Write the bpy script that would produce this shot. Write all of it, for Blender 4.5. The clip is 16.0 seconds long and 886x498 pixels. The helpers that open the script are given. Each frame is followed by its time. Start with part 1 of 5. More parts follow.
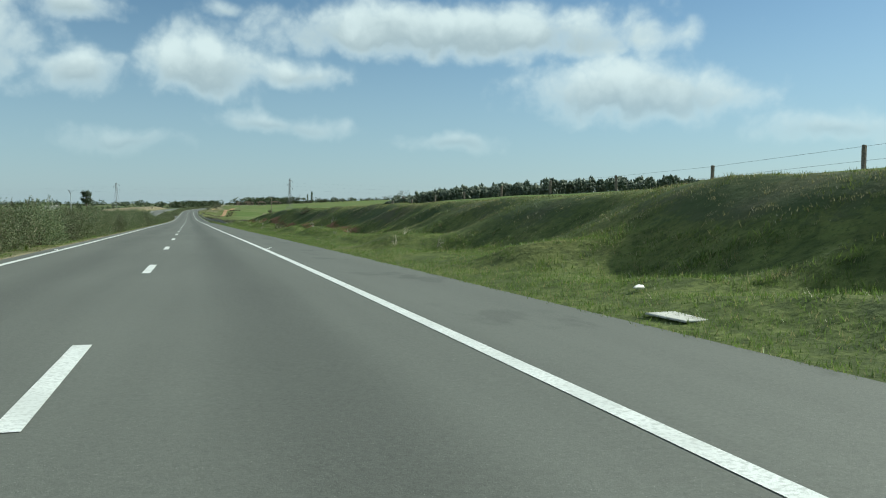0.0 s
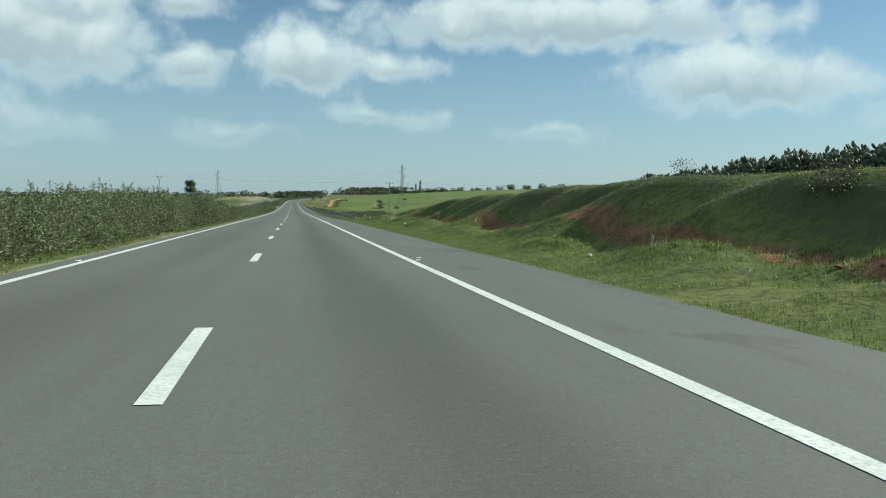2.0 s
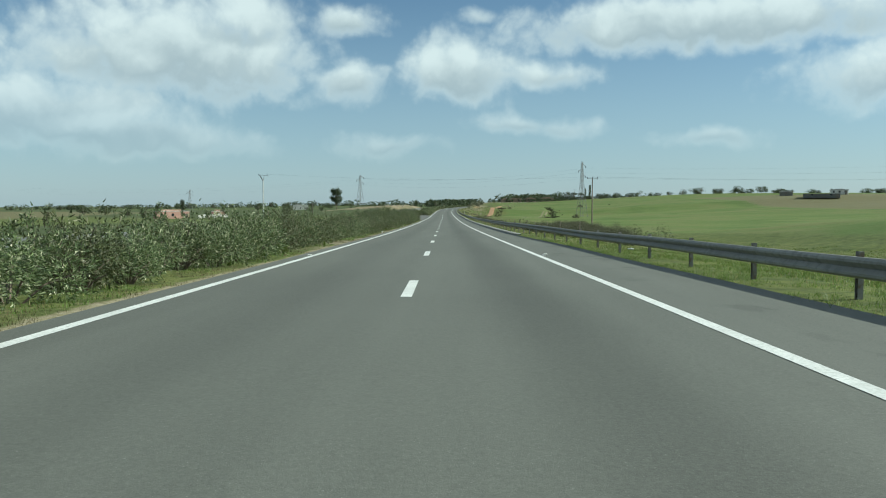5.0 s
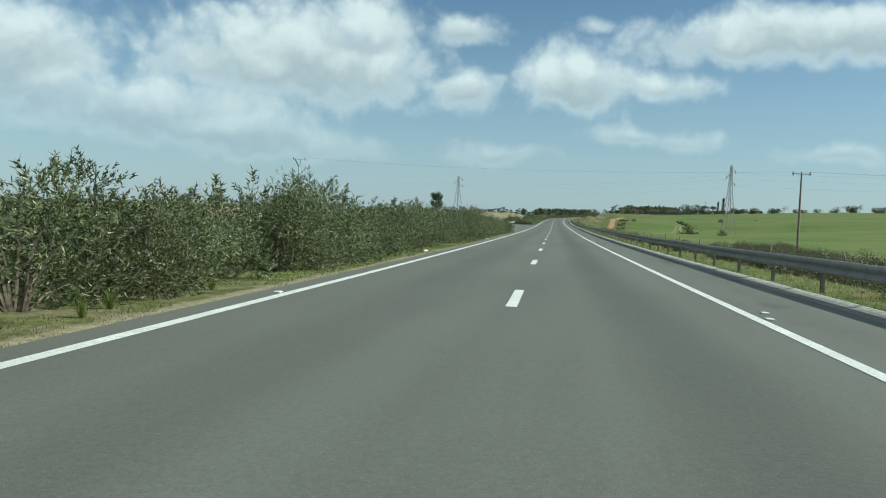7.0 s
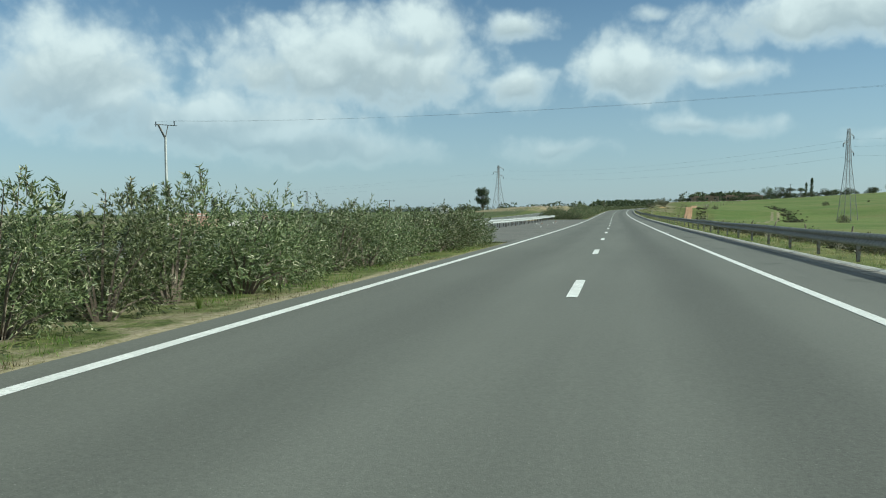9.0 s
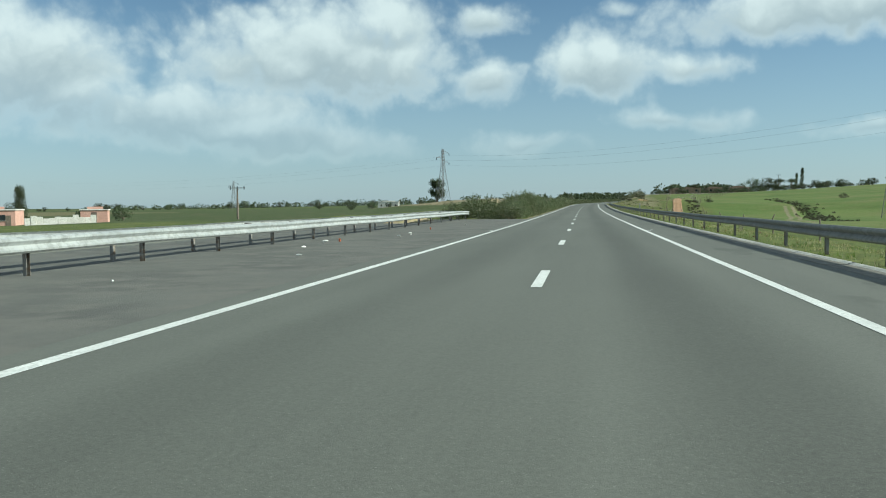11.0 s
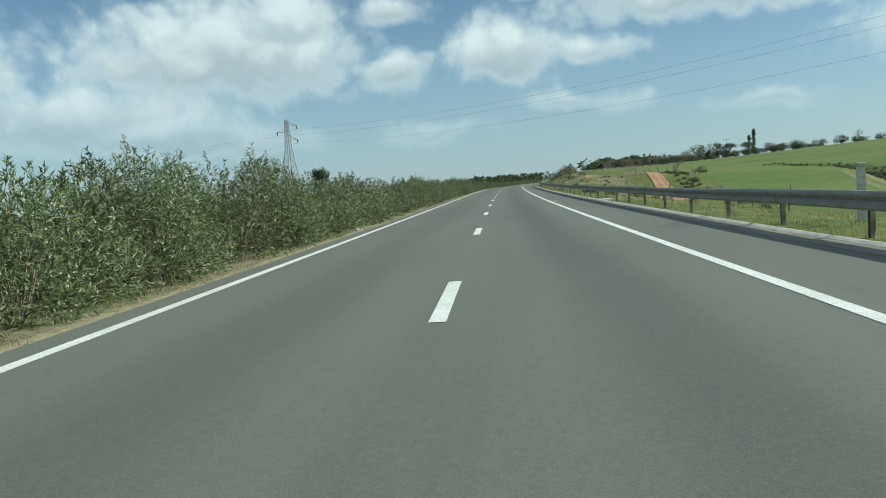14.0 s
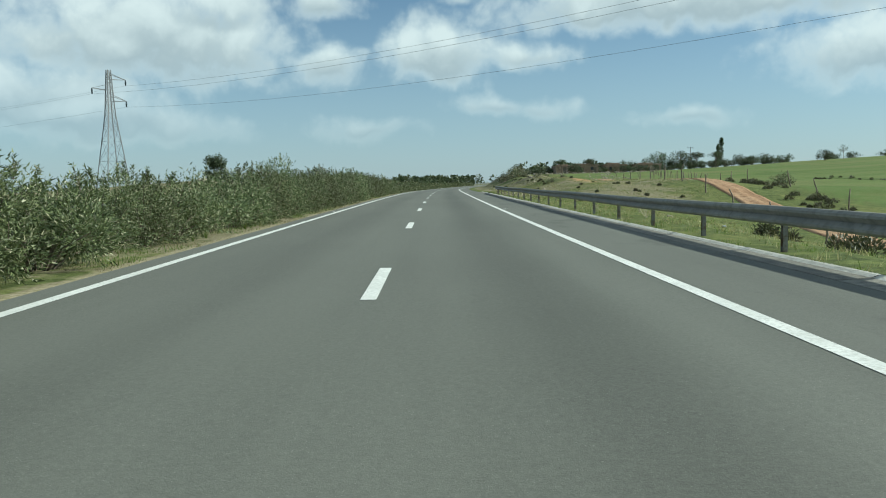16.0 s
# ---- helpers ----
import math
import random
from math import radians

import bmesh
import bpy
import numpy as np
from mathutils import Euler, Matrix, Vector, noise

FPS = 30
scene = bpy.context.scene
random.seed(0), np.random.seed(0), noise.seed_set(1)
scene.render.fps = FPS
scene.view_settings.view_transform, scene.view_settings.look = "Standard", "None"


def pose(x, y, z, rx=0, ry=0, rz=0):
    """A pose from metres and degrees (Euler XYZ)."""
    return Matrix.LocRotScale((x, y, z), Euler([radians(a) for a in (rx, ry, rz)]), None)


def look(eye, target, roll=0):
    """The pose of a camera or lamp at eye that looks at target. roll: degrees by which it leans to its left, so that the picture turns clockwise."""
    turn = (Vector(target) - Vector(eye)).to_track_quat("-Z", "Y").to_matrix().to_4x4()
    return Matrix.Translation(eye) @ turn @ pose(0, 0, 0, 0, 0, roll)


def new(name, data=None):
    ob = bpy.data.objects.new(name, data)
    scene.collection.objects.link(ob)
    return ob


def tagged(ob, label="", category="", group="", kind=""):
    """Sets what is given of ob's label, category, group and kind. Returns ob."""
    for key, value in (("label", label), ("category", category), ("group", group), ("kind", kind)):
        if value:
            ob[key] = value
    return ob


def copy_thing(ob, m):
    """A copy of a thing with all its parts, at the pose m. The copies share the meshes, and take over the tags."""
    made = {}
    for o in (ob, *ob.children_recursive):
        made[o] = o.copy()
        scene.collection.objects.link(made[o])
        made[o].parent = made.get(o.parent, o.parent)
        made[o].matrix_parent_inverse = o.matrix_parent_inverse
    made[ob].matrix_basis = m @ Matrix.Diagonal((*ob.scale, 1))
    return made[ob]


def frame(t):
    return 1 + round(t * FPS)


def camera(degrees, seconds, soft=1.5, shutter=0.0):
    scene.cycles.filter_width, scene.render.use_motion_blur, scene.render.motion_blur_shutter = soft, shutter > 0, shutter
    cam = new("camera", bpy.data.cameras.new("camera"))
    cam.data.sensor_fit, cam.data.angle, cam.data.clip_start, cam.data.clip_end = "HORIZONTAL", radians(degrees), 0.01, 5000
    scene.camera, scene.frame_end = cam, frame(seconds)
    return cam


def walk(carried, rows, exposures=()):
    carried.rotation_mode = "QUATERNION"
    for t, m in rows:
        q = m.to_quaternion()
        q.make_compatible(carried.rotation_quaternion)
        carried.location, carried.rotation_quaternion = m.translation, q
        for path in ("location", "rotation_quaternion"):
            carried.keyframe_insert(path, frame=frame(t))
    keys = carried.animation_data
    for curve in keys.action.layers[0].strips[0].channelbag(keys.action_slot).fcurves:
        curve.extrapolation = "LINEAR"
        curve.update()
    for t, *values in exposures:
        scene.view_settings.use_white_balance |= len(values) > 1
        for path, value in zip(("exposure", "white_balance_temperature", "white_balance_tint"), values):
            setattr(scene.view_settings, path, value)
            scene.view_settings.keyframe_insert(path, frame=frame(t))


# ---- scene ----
# -- path --
FOV = 57.92
PATH = [
    (0.0, pose(0.888, 23.176, 0.838, 86.961, -0.578, -16.206)),
    (0.5, pose(0.590, 39.468, 0.563, 86.726, -0.199, -14.979)),
    (1.0, pose(0.165, 55.716, 0.303, 86.422, 0.019, -13.455)),
    (1.5, pose(-0.276, 71.901, 0.049, 86.274, -0.469, -11.557)),
    (2.0, pose(-0.661, 88.045, -0.206, 86.254, -0.648, -9.216)),
    (2.5, pose(-1.105, 104.110, -0.466, 86.388, -0.731, -6.910)),
    (3.0, pose(-1.477, 120.259, -0.737, 86.640, -0.309, -4.796)),
    (3.5, pose(-1.871, 136.436, -0.998, 86.793, -0.008, -2.964)),
    (4.0, pose(-2.298, 152.640, -1.251, 86.844, 0.172, -1.414)),
    (4.5, pose(-2.745, 168.866, -1.501, 86.846, 0.188, 0.031)),
    (5.0, pose(-3.197, 185.108, -1.754, 86.853, -0.002, 1.547)),
    (5.5, pose(-3.633, 201.362, -2.009, 86.919, -0.443, 3.308)),
    (6.0, pose(-4.049, 217.627, -2.262, 87.045, -1.134, 5.315)),
    (6.5, pose(-4.494, 233.892, -2.498, 87.277, -1.790, 7.359)),
    (7.0, pose(-4.876, 250.153, -2.715, 87.323, -2.146, 9.370)),
    (7.5, pose(-5.287, 266.431, -2.947, 87.362, -1.814, 11.097)),
    (8.0, pose(-5.655, 282.700, -3.121, 87.385, -0.857, 12.509)),
    (8.5, pose(-6.088, 298.950, -3.295, 87.313, 0.003, 13.268)),
    (9.0, pose(-6.492, 315.191, -3.447, 87.223, 0.515, 13.554)),
    (9.5, pose(-6.863, 331.421, -3.578, 87.116, 0.677, 13.368)),
    (10.0, pose(-7.215, 347.637, -3.685, 87.000, 0.631, 12.852)),
    (10.5, pose(-7.568, 363.835, -3.768, 86.884, 0.516, 12.148)),
    (11.0, pose(-7.942, 380.011, -3.826, 86.773, 0.471, 11.397)),
    (11.5, pose(-8.344, 396.163, -3.860, 86.670, 0.496, 10.601)),
    (12.0, pose(-8.802, 412.265, -3.914, 86.501, 1.115, 9.617)),
    (12.5, pose(-9.220, 428.222, -3.959, 86.470, 2.083, 8.491)),
    (13.0, pose(-9.614, 444.099, -3.942, 86.343, 3.309, 7.448)),
    (13.5, pose(-9.980, 459.877, -3.959, 86.075, 3.843, 6.420)),
    (14.0, pose(-10.447, 475.572, -3.933, 85.838, 4.011, 5.340)),
    (14.5, pose(-10.846, 491.346, -3.884, 85.683, 3.710, 4.109)),
    (15.0, pose(-11.174, 507.299, -3.857, 85.594, 3.086, 2.761)),
    (15.5, pose(-11.455, 523.380, -3.779, 85.635, 1.919, 1.387)),
    (16.0, pose(-11.744, 539.559, -3.706, 85.615, 0.924, 0.181)),
]
BENDS = [0.634, 0.452, -0.106, 0.072, 0.002, -0.057, 0.076, -0.079, -0.187, -0.202, -0.34, -0.34, -0.34, -0.34, -0.34, -0.34, -0.1, -0.1, -0.1]
GRADES = [-0.063, -0.034, 0.018, -0.019, 0.084, 0.074, 0.053, 0.067, 0.061, -0.104, 0.02, 0.02, 0.02, 0.02, 0.02, 0.02, 0.02, 0.02, 0.02]
GRADE = -0.01448
DASH = 31.10
# -- end of path --

cam = camera(FOV, 16.0, soft=1.05)
walk(cam, PATH, exposures=[(0.0, 0.42, 5850, -7), (16.0, 0.42, 5850, -7)])

# ---- world and sun ----
SUN_AZ, SUN_EL = 84.0, 30.5      # degrees to the right of the way ahead, and up
CLOUDS = [                       # azimuth, elevation, half width, half height in degrees
    (-20.0, 10.1, 10.5, 4.0), (-15.2, 12.6, 4.5, 2.0), (-8.0, 8.3, 2.3, 1.8), (-0.6, 9.0, 4.2, 2.5),
    (6.5, 8.8, 3.6, 0.9), (4.5, 5.6, 4.5, 0.8), (-5.0, 4.2, 3.6, 0.9), (16.8, 12.1, 14.6, 2.3),
    (29.0, 7.9, 8.1, 2.3), (-28.4, 6.0, 11.0, 2.6), (1.0, 12.8, 1.3, 0.6), (-8.2, 12.7, 2.6, 1.4),
    (17.2, 4.6, 3.0, 0.7), (42.1, 5.2, 4.5, 1.2), (-37.7, 8.9, 6.1, 4.5), (-22.0, 4.6, 7.5, 1.6),
]


class Nodes:
    """Short hand for a node tree."""

    def __init__(self, tree):
        self.tree = tree

    def add(self, kind, *inputs, **settings):
        n = self.tree.nodes.new(kind)
        for key, value in settings.items():
            setattr(n, key, value)
        for socket, value in zip(n.inputs, inputs):
            self.put(socket, value)
        return n

    def put(self, socket, value):
        if value is None:
            return
        if hasattr(value, "is_output"):
            self.tree.links.new(value, socket)
        else:
            socket.default_value = value

    def math(self, op, a, b=0.0, c=0.0, clamp=False):
        return self.add("ShaderNodeMath", a, b, c, operation=op, use_clamp=clamp).outputs[0]

    def vec(self, op, a, b=(0, 0, 0)):
        n = self.add("ShaderNodeVectorMath", a, b, operation=op)
        return n.outputs["Value"] if op in ("DOT_PRODUCT", "LENGTH") else n.outputs["Vector"]

    def noise(self, vector, scale, detail=4.0, rough=0.55, warp=0.0):
        n = self.add("ShaderNodeTexNoise")
        for key, value in (("Vector", vector), ("Scale", scale), ("Detail", detail), ("Roughness", rough), ("Distortion", warp)):
            self.put(n.inputs[key], value)
        return n

    def step(self, value, low, high, to_low=0.0, to_high=1.0):
        n = self.add("ShaderNodeMapRange", value, low, high, to_low, to_high, interpolation_type="SMOOTHSTEP")
        return n.outputs[0]

    def mix(self, factor, a, b):
        n = self.add("ShaderNodeMix", data_type="RGBA")
        for socket, value in zip([n.inputs[0], n.inputs[6], n.inputs[7]], (factor, a, b)):
            self.put(socket, value)
        return n.outputs[2]


def build_world():
    world = bpy.data.worlds.new("sky")
    scene.world = world
    world.use_nodes = True
    n = Nodes(world.node_tree)
    n.tree.nodes.clear()
    sky = n.add("ShaderNodeTexSky", sky_type="NISHITA", sun_disc=False, sun_elevation=radians(SUN_EL),
                sun_rotation=radians(SUN_AZ), altitude=200.0, air_density=1.0, dust_density=0.5, ozone_density=2.5)
    way = n.add("ShaderNodeTexCoord").outputs["Generated"]
    rough = n.noise(way, 7.0, 4.0, 0.55)
    fine = n.noise(way, 19.0, 8.0, 0.6)
    shift = n.vec("SUBTRACT", rough.outputs["Color"], (0.5, 0.5, 0.5))
    scaled = n.add("ShaderNodeVectorMath", shift, operation="SCALE")
    scaled.inputs["Scale"].default_value = 0.045
    d = n.vec("ADD", way, scaled.outputs[0])
    best, lift = None, None
    for az, el, w, h in CLOUDS:
        a, e = radians(az), radians(el)
        right = (math.cos(a) / radians(w), -math.sin(a) / radians(w), 0)
        k = 1 / radians(h)
        up = (-math.sin(e) * math.sin(a) * k, -math.sin(e) * math.cos(a) * k, math.cos(e) * k)
        x, y = n.vec("DOT_PRODUCT", d, right), n.vec("DOT_PRODUCT", d, up)
        yy = n.math("ADD", n.math("MAXIMUM", y, 0.0), n.math("MULTIPLY", n.math("MINIMUM", y, 0.0), 1.15))
        r = n.vec("LENGTH", n.add("ShaderNodeCombineXYZ", x, yy, 0.0).outputs[0])
        f = n.math("SUBTRACT", 1.0, r)
        f = n.math("MULTIPLY", f, min(1.0, 0.3 + h / 3.2))
        own = n.math("MULTIPLY", y, n.step(f, -0.15, 0.35))
        best = f if best is None else n.math("SMOOTH_MAX", best, f, 0.15)
        lift = own if lift is None else n.math("ADD", lift, own)
    # the quarter ahead holds these clouds; scattered cumulus everywhere else
    ahead = n.step(n.vec("DOT_PRODUCT", way, (0, 1, 0)), 0.35, 0.7)
    far = n.noise(n.vec("MULTIPLY", way, (1, 1, 2.6)), 3.2, 7.0, 0.58, 0.3)
    other = n.math("MULTIPLY", n.math("SUBTRACT", far.outputs[0], 0.46), 3.0)
    high = n.step(n.vec("DOT_PRODUCT", way, (0, 0, 1)), 0.26, 0.36)
    field = n.mix(n.math("MULTIPLY", ahead, n.math("SUBTRACT", 1.0, high)), other, best)
    puffs = n.add("ShaderNodeTexVoronoi", feature="SMOOTH_F1")
    n.put(puffs.inputs["Vector"], n.vec("ADD", d, scaled.outputs[0]))
    for key, value in (("Scale", 24.0), ("Detail", 3.0), ("Roughness", 0.5), ("Smoothness", 0.6)):
        n.put(puffs.inputs[key], value)
    billow = n.math("SUBTRACT", 0.42, puffs.outputs["Distance"])
    ragged = n.math("ADD", n.math("MULTIPLY", n.math("SUBTRACT", fine.outputs[0], 0.5), 0.70), n.math("MULTIPLY", billow, 0.40))
    density = n.math("ADD", field, n.math("MULTIPLY", ragged, 1.25))
    density = n.math("ADD", density, n.math("MULTIPLY", n.math("SUBTRACT", rough.outputs[0], 0.5), 0.6))
    density = n.math("ADD", density, 0.2)
    cover = n.math("MULTIPLY", n.step(density, -0.30, 0.54), 0.93)
    up_z = n.add("ShaderNodeSeparateXYZ", way).outputs[2]
    lit = n.math("ADD", n.math("MULTIPLY", lift, 0.95), n.math("MULTIPLY", ragged, 1.1))
    thick = n.step(density, 0.0, 0.5)
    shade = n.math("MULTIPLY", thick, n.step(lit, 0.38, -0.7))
    tint = n.mix(shade, (0.88, 0.90, 0.89, 1), (0.50, 0.55, 0.58, 1))
    haze = n.step(up_z, 0.30, -0.02)
    blue = n.mix(n.math("MULTIPLY", haze, 0.6), sky.outputs[0], (4.95, 6.15, 7.35, 1))
    base = n.add("ShaderNodeBackground", blue, 0.066)
    puff = n.add("ShaderNodeBackground", tint, 0.70)
    thin = n.math("MULTIPLY", cover, n.math("SUBTRACT", 1.0, n.math("MULTIPLY", n.step(up_z, 0.17, 0.04), 0.68)))
    both = n.add("ShaderNodeMixShader", thin, base.outputs[0], puff.outputs[0])
    n.add("ShaderNodeOutputWorld", both.outputs[0])


build_world()
lamp = bpy.data.lights.new("sun", "SUN")
lamp.energy, lamp.angle, lamp.color = 5.0, radians(0.6), (1.0, 0.91, 0.78)
sun = new("sun", lamp)
_a, _e = radians(SUN_AZ), radians(SUN_EL)
sun.matrix_world = look((60 * math.sin(_a), 60 * math.cos(_a), 60), (60 * math.sin(_a) - math.sin(_a) * math.cos(_e), 60 * math.cos(_a) - math.cos(_a) * math.cos(_e), 60 - math.sin(_e)))

# ---- the road's line: curvature and change of grade per metre, at knots 75 m apart ----
KNOTS = np.arange(-50, 1301, 75.0)
_s = np.arange(-50, 1300, 1.0)
_turn = np.cumsum(np.interp(_s, KNOTS, BENDS) * 1e-3)
_turn -= np.interp(0, _s, _turn)
_rise = np.cumsum(np.interp(_s, KNOTS, GRADES) * 1e-3)
_rise += GRADE - np.interp(0, _s, _rise)
_x, _y, _z = np.cumsum(-np.sin(_turn)), np.cumsum(np.cos(_turn)), np.cumsum(_rise)
_x, _y, _z = (v - np.interp(0, _s, v) for v in (_x, _y, _z))


def line(s):
    """x, y and z of the dashed line at s metres along the road; it runs straight on past the ends."""
    s = np.asarray(s, float)
    c = np.clip(s, _s[0], _s[-1])
    over = s - c
    x, y, z = np.interp(c, _s, _x), np.interp(c, _s, _y), np.interp(c, _s, _z)
    return x - np.where(over > 0, math.sin(_turn[-1]), 0.0) * over, y + over, z


def smooth(v, low, high):
    k = np.clip((np.asarray(v, float) - low) / (high - low), 0, 1)
    return k * k * (3 - 2 * k)


def lumps(x, y, size, seed=0.0):
    """Cheap rolling noise, about -1 to 1."""
    x, y = np.asarray(x, float) / size + seed, np.asarray(y, float) / size + seed * 1.7
    return (np.sin(x * 1.3 + 1.9 * np.sin(y * 0.7)) + np.sin(y * 1.7 + 1.3 * np.sin(x * 0.9 + 2.0)) + np.sin((x + y) * 2.3 + np.sin(x * 2.1))) / 3


def lie(s, u):
    """Height of the ground over the road's level at s along and u to the right."""
    s, u = np.broadcast_arrays(np.asarray(s, float), np.asarray(u, float))
    h = np.full(s.shape, -0.03)
    # right: a cutting at first, with pasture above it
    cut = 1 - smooth(s, 150, 205)
    crest = (np.interp(s, [40, 60, 85, 102, 118, 134, 150], [2.0, 1.9, 1.9, 2.15, 2.05, 1.95, 1.85]) + 0.10 * lumps(s, u, 23, 3) + 0.10 * lumps(s, u, 6, 1)) * (0.25 + 0.75 * (1 - smooth(s, 138, 190)))
    foot = 8.5 + 0.5 * lumps(s, u, 5, 1) + 0.65 * lumps(s + 0.5 * u, 0.25 * u, 2.6, 8)
    near_cut = cut * (0.12 * smooth(u, 5.5, 7.0) + crest * smooth(u, foot, foot + 4.4))
    pasture = np.interp(s, [40, 55, 70, 140, 180], [3.9, 3.7, 3.45, 3.6, 3.4]) * (1 - smooth(s, 190, 330))
    up = smooth(u, 12.5, 35 + 12 * smooth(s, 90, 140))
    h = h + near_cut * (1 - up) + pasture * up
    heap = np.exp(-((u - 8.3) / 1.4) ** 2) * np.clip(0.3 + 0.85 * lumps(s, u, 2.1, 5), 0, 1)
    h = h + cut * heap * smooth(u, 6.3, 7.8) * 0.5
    h = h + cut * smooth(u, 6.2, 7.6) * (0.09 * lumps(s, u, 1.5, 11) + 0.04 * lumps(s, u, 0.8, 13)) * (1 - smooth(u, 16, 20))
    h = h + cut * np.exp(-((u - 9.0) / 1.7) ** 2) * 0.10 * lumps(s, 1.4 * u, 1.3, 15)
    # then a low field beyond the rail, and a mound with a track behind it
    side = np.interp(s, [165, 215, 300, 510, 545, 579, 590, 597, 604, 612, 640, 700, 800, 1000], [0, -1.0, -1.45, -1.6, -2.1, -2.1, -1.25, -0.55, 0.1, 0.35, 0.45, 1.6, 4.1, 5.0])
    width = np.interp(s, [165, 560, 600], [15, 18, 24])
    side_in = smooth(u, 7.0, width) * np.where(s < 330, 1 - up * (1 - smooth(s, 210, 330)), 1.0)
    h = h + side * side_in
    h = h + 1.5 * np.exp(-((u - 14.5) / 3.6) ** 2) * smooth(s, 590, 650) * (1 + 0.2 * lumps(s, u, 5, 4))
    h = h - 0.9 * np.exp(-((s - 549) / 8) ** 2) * smooth(u, 7.5, 11) * (1 - smooth(u, 24, 40))
    rise = np.interp(s, [200, 330, 450, 560, 660, 780, 900, 1100, 1500], [6.0, 5.0, 5.5, 7.0, 9.0, 10.5, 12.0, 11.0, 9.0])
    h = h + (rise - np.maximum(side, 0) * smooth(s, 575, 640)) * smooth(u, 32 + 25 * (1 - smooth(s, 450, 640)), 240)
    # the steep brow that the earth track climbs, and the low ground about the pylon
    h = h + 0.85 * np.exp(-((u - 23) / 6) ** 2) * smooth(s, 597, 612) * (1 - smooth(s, 625, 670))
    h = h - 0.9 * np.exp(-((u - 58) / 24) ** 2) * np.exp(-((s - 555) / 55) ** 2)
    # bare earth slope of a cutting beyond the other carriageway
    h = h + 2.7 * smooth(-u, 26.5, 33) * (1 - smooth(-u, 46, 80)) * smooth(s, 600, 650) * (1 - smooth(s, 770, 850)) * (0.85 + 0.25 * lumps(s, u, 17, 6))
    # a gully in the field
    gully = np.interp(s, [515, 545, 575, 600, 660], [40.5, 46.5, 51.5, 54.5, 58.0])
    h = h - 0.75 * np.exp(-((u - gully) / 1.5) ** 2) * smooth(s, 510, 530) * (1 - smooth(s, 652, 668))
    # left: the median, the other carriageway and flat fields
    h = h - 0.02 * smooth(-u, 4.0, 6.0) - 0.5 * smooth(-u, 27, 33) - 2.0 * smooth(-u, 32, 130)
    rough = np.where(np.abs(u) > 12, 0.14, 0.03) * lumps(s, u, 9, 2) * smooth(np.abs(u), 4.2, 16) * np.where((u < -9) & (u > -27), 0, 1)
    h = h + rough + 0.05 * lumps(s, u, 1.4, 7) * smooth(u, 6.3, 7.5) * (1 - smooth(u, 30, 60))
    # the paved gap in the median
    h = np.where((s > 352) & (s < 447) & (u < -4) & (u > -13), np.minimum(h, -0.12), h)
    return h


def ground_z(s, u):
    s, u = np.broadcast_arrays(np.asarray(s, float), np.asarray(u, float))
    near = 1 - smooth(np.abs(u), 60, 600)
    z = line(s)[2]
    away = -4.0 - 7.0 * smooth(-u, 150, 1500) + 9.0 * smooth(s, 1300, 3200) * (1 - smooth(-u, 300, 1800)) + 2.0 * lumps(s, u, 400, 4)
    z = np.where(s > 1300, -0.6, z)
    return z * near + (1 - near) * away + lie(s, u)


def spot(s, u, h=0.0):
    """A place at s along the road and u to the right, h over the ground."""
    x, y, _ = line(s)
    return Vector((float(x + u), float(y), float(ground_z(s, u)) + h))


def on_road(s, u, h=0.0):
    x, y, z = line(s)
    return Vector((float(x + u), float(y), float(z) + h))


# ---- materials ----
def surface(name, build, bump=0.0, bump_scale=40.0, rough=0.8, metal=0.0, spec=0.5, detail=4.0, depth=0.02):
    """A material whose colour build(n, where) makes; where is the place in metres."""
    m = bpy.data.materials.new(name)
    m.use_nodes = True
    n = Nodes(m.node_tree)
    b = m.node_tree.nodes["Principled BSDF"]
    where = n.add("ShaderNodeNewGeometry").outputs["Position"]
    made = build(n, where)
    colour, r = made if isinstance(made, tuple) and len(made) == 2 else (made, rough)
    n.put(b.inputs["Base Color"], colour)
    n.put(b.inputs["Roughness"], r)
    b.inputs["Metallic"].default_value = metal
    b.inputs["Specular IOR Level"].default_value = spec
    if bump:
        t = n.noise(where, bump_scale, detail, 0.6)
        k = n.add("ShaderNodeBump")
        n.put(k.inputs["Height"], t.outputs[0])
        k.inputs["Strength"].default_value = bump
        k.inputs["Distance"].default_value = depth
        n.put(b.inputs["Normal"], k.outputs[0])
    return m


def two(a, b, scale, c=None, scale2=8.0, sharp=(0.35, 0.65)):
    """Colour between a and b in patches, with c in finer grain."""
    def build(n, where):
        f = n.step(n.noise(where, scale, 5.0, 0.6).outputs[0], *sharp)
        out = n.mix(f, (*a, 1), (*b, 1))
        if c:
            g = n.step(n.noise(where, scale2, 3.0, 0.6).outputs[0], 0.42, 0.68)
            out = n.mix(g, out, (*c, 1))
        return out
    return build


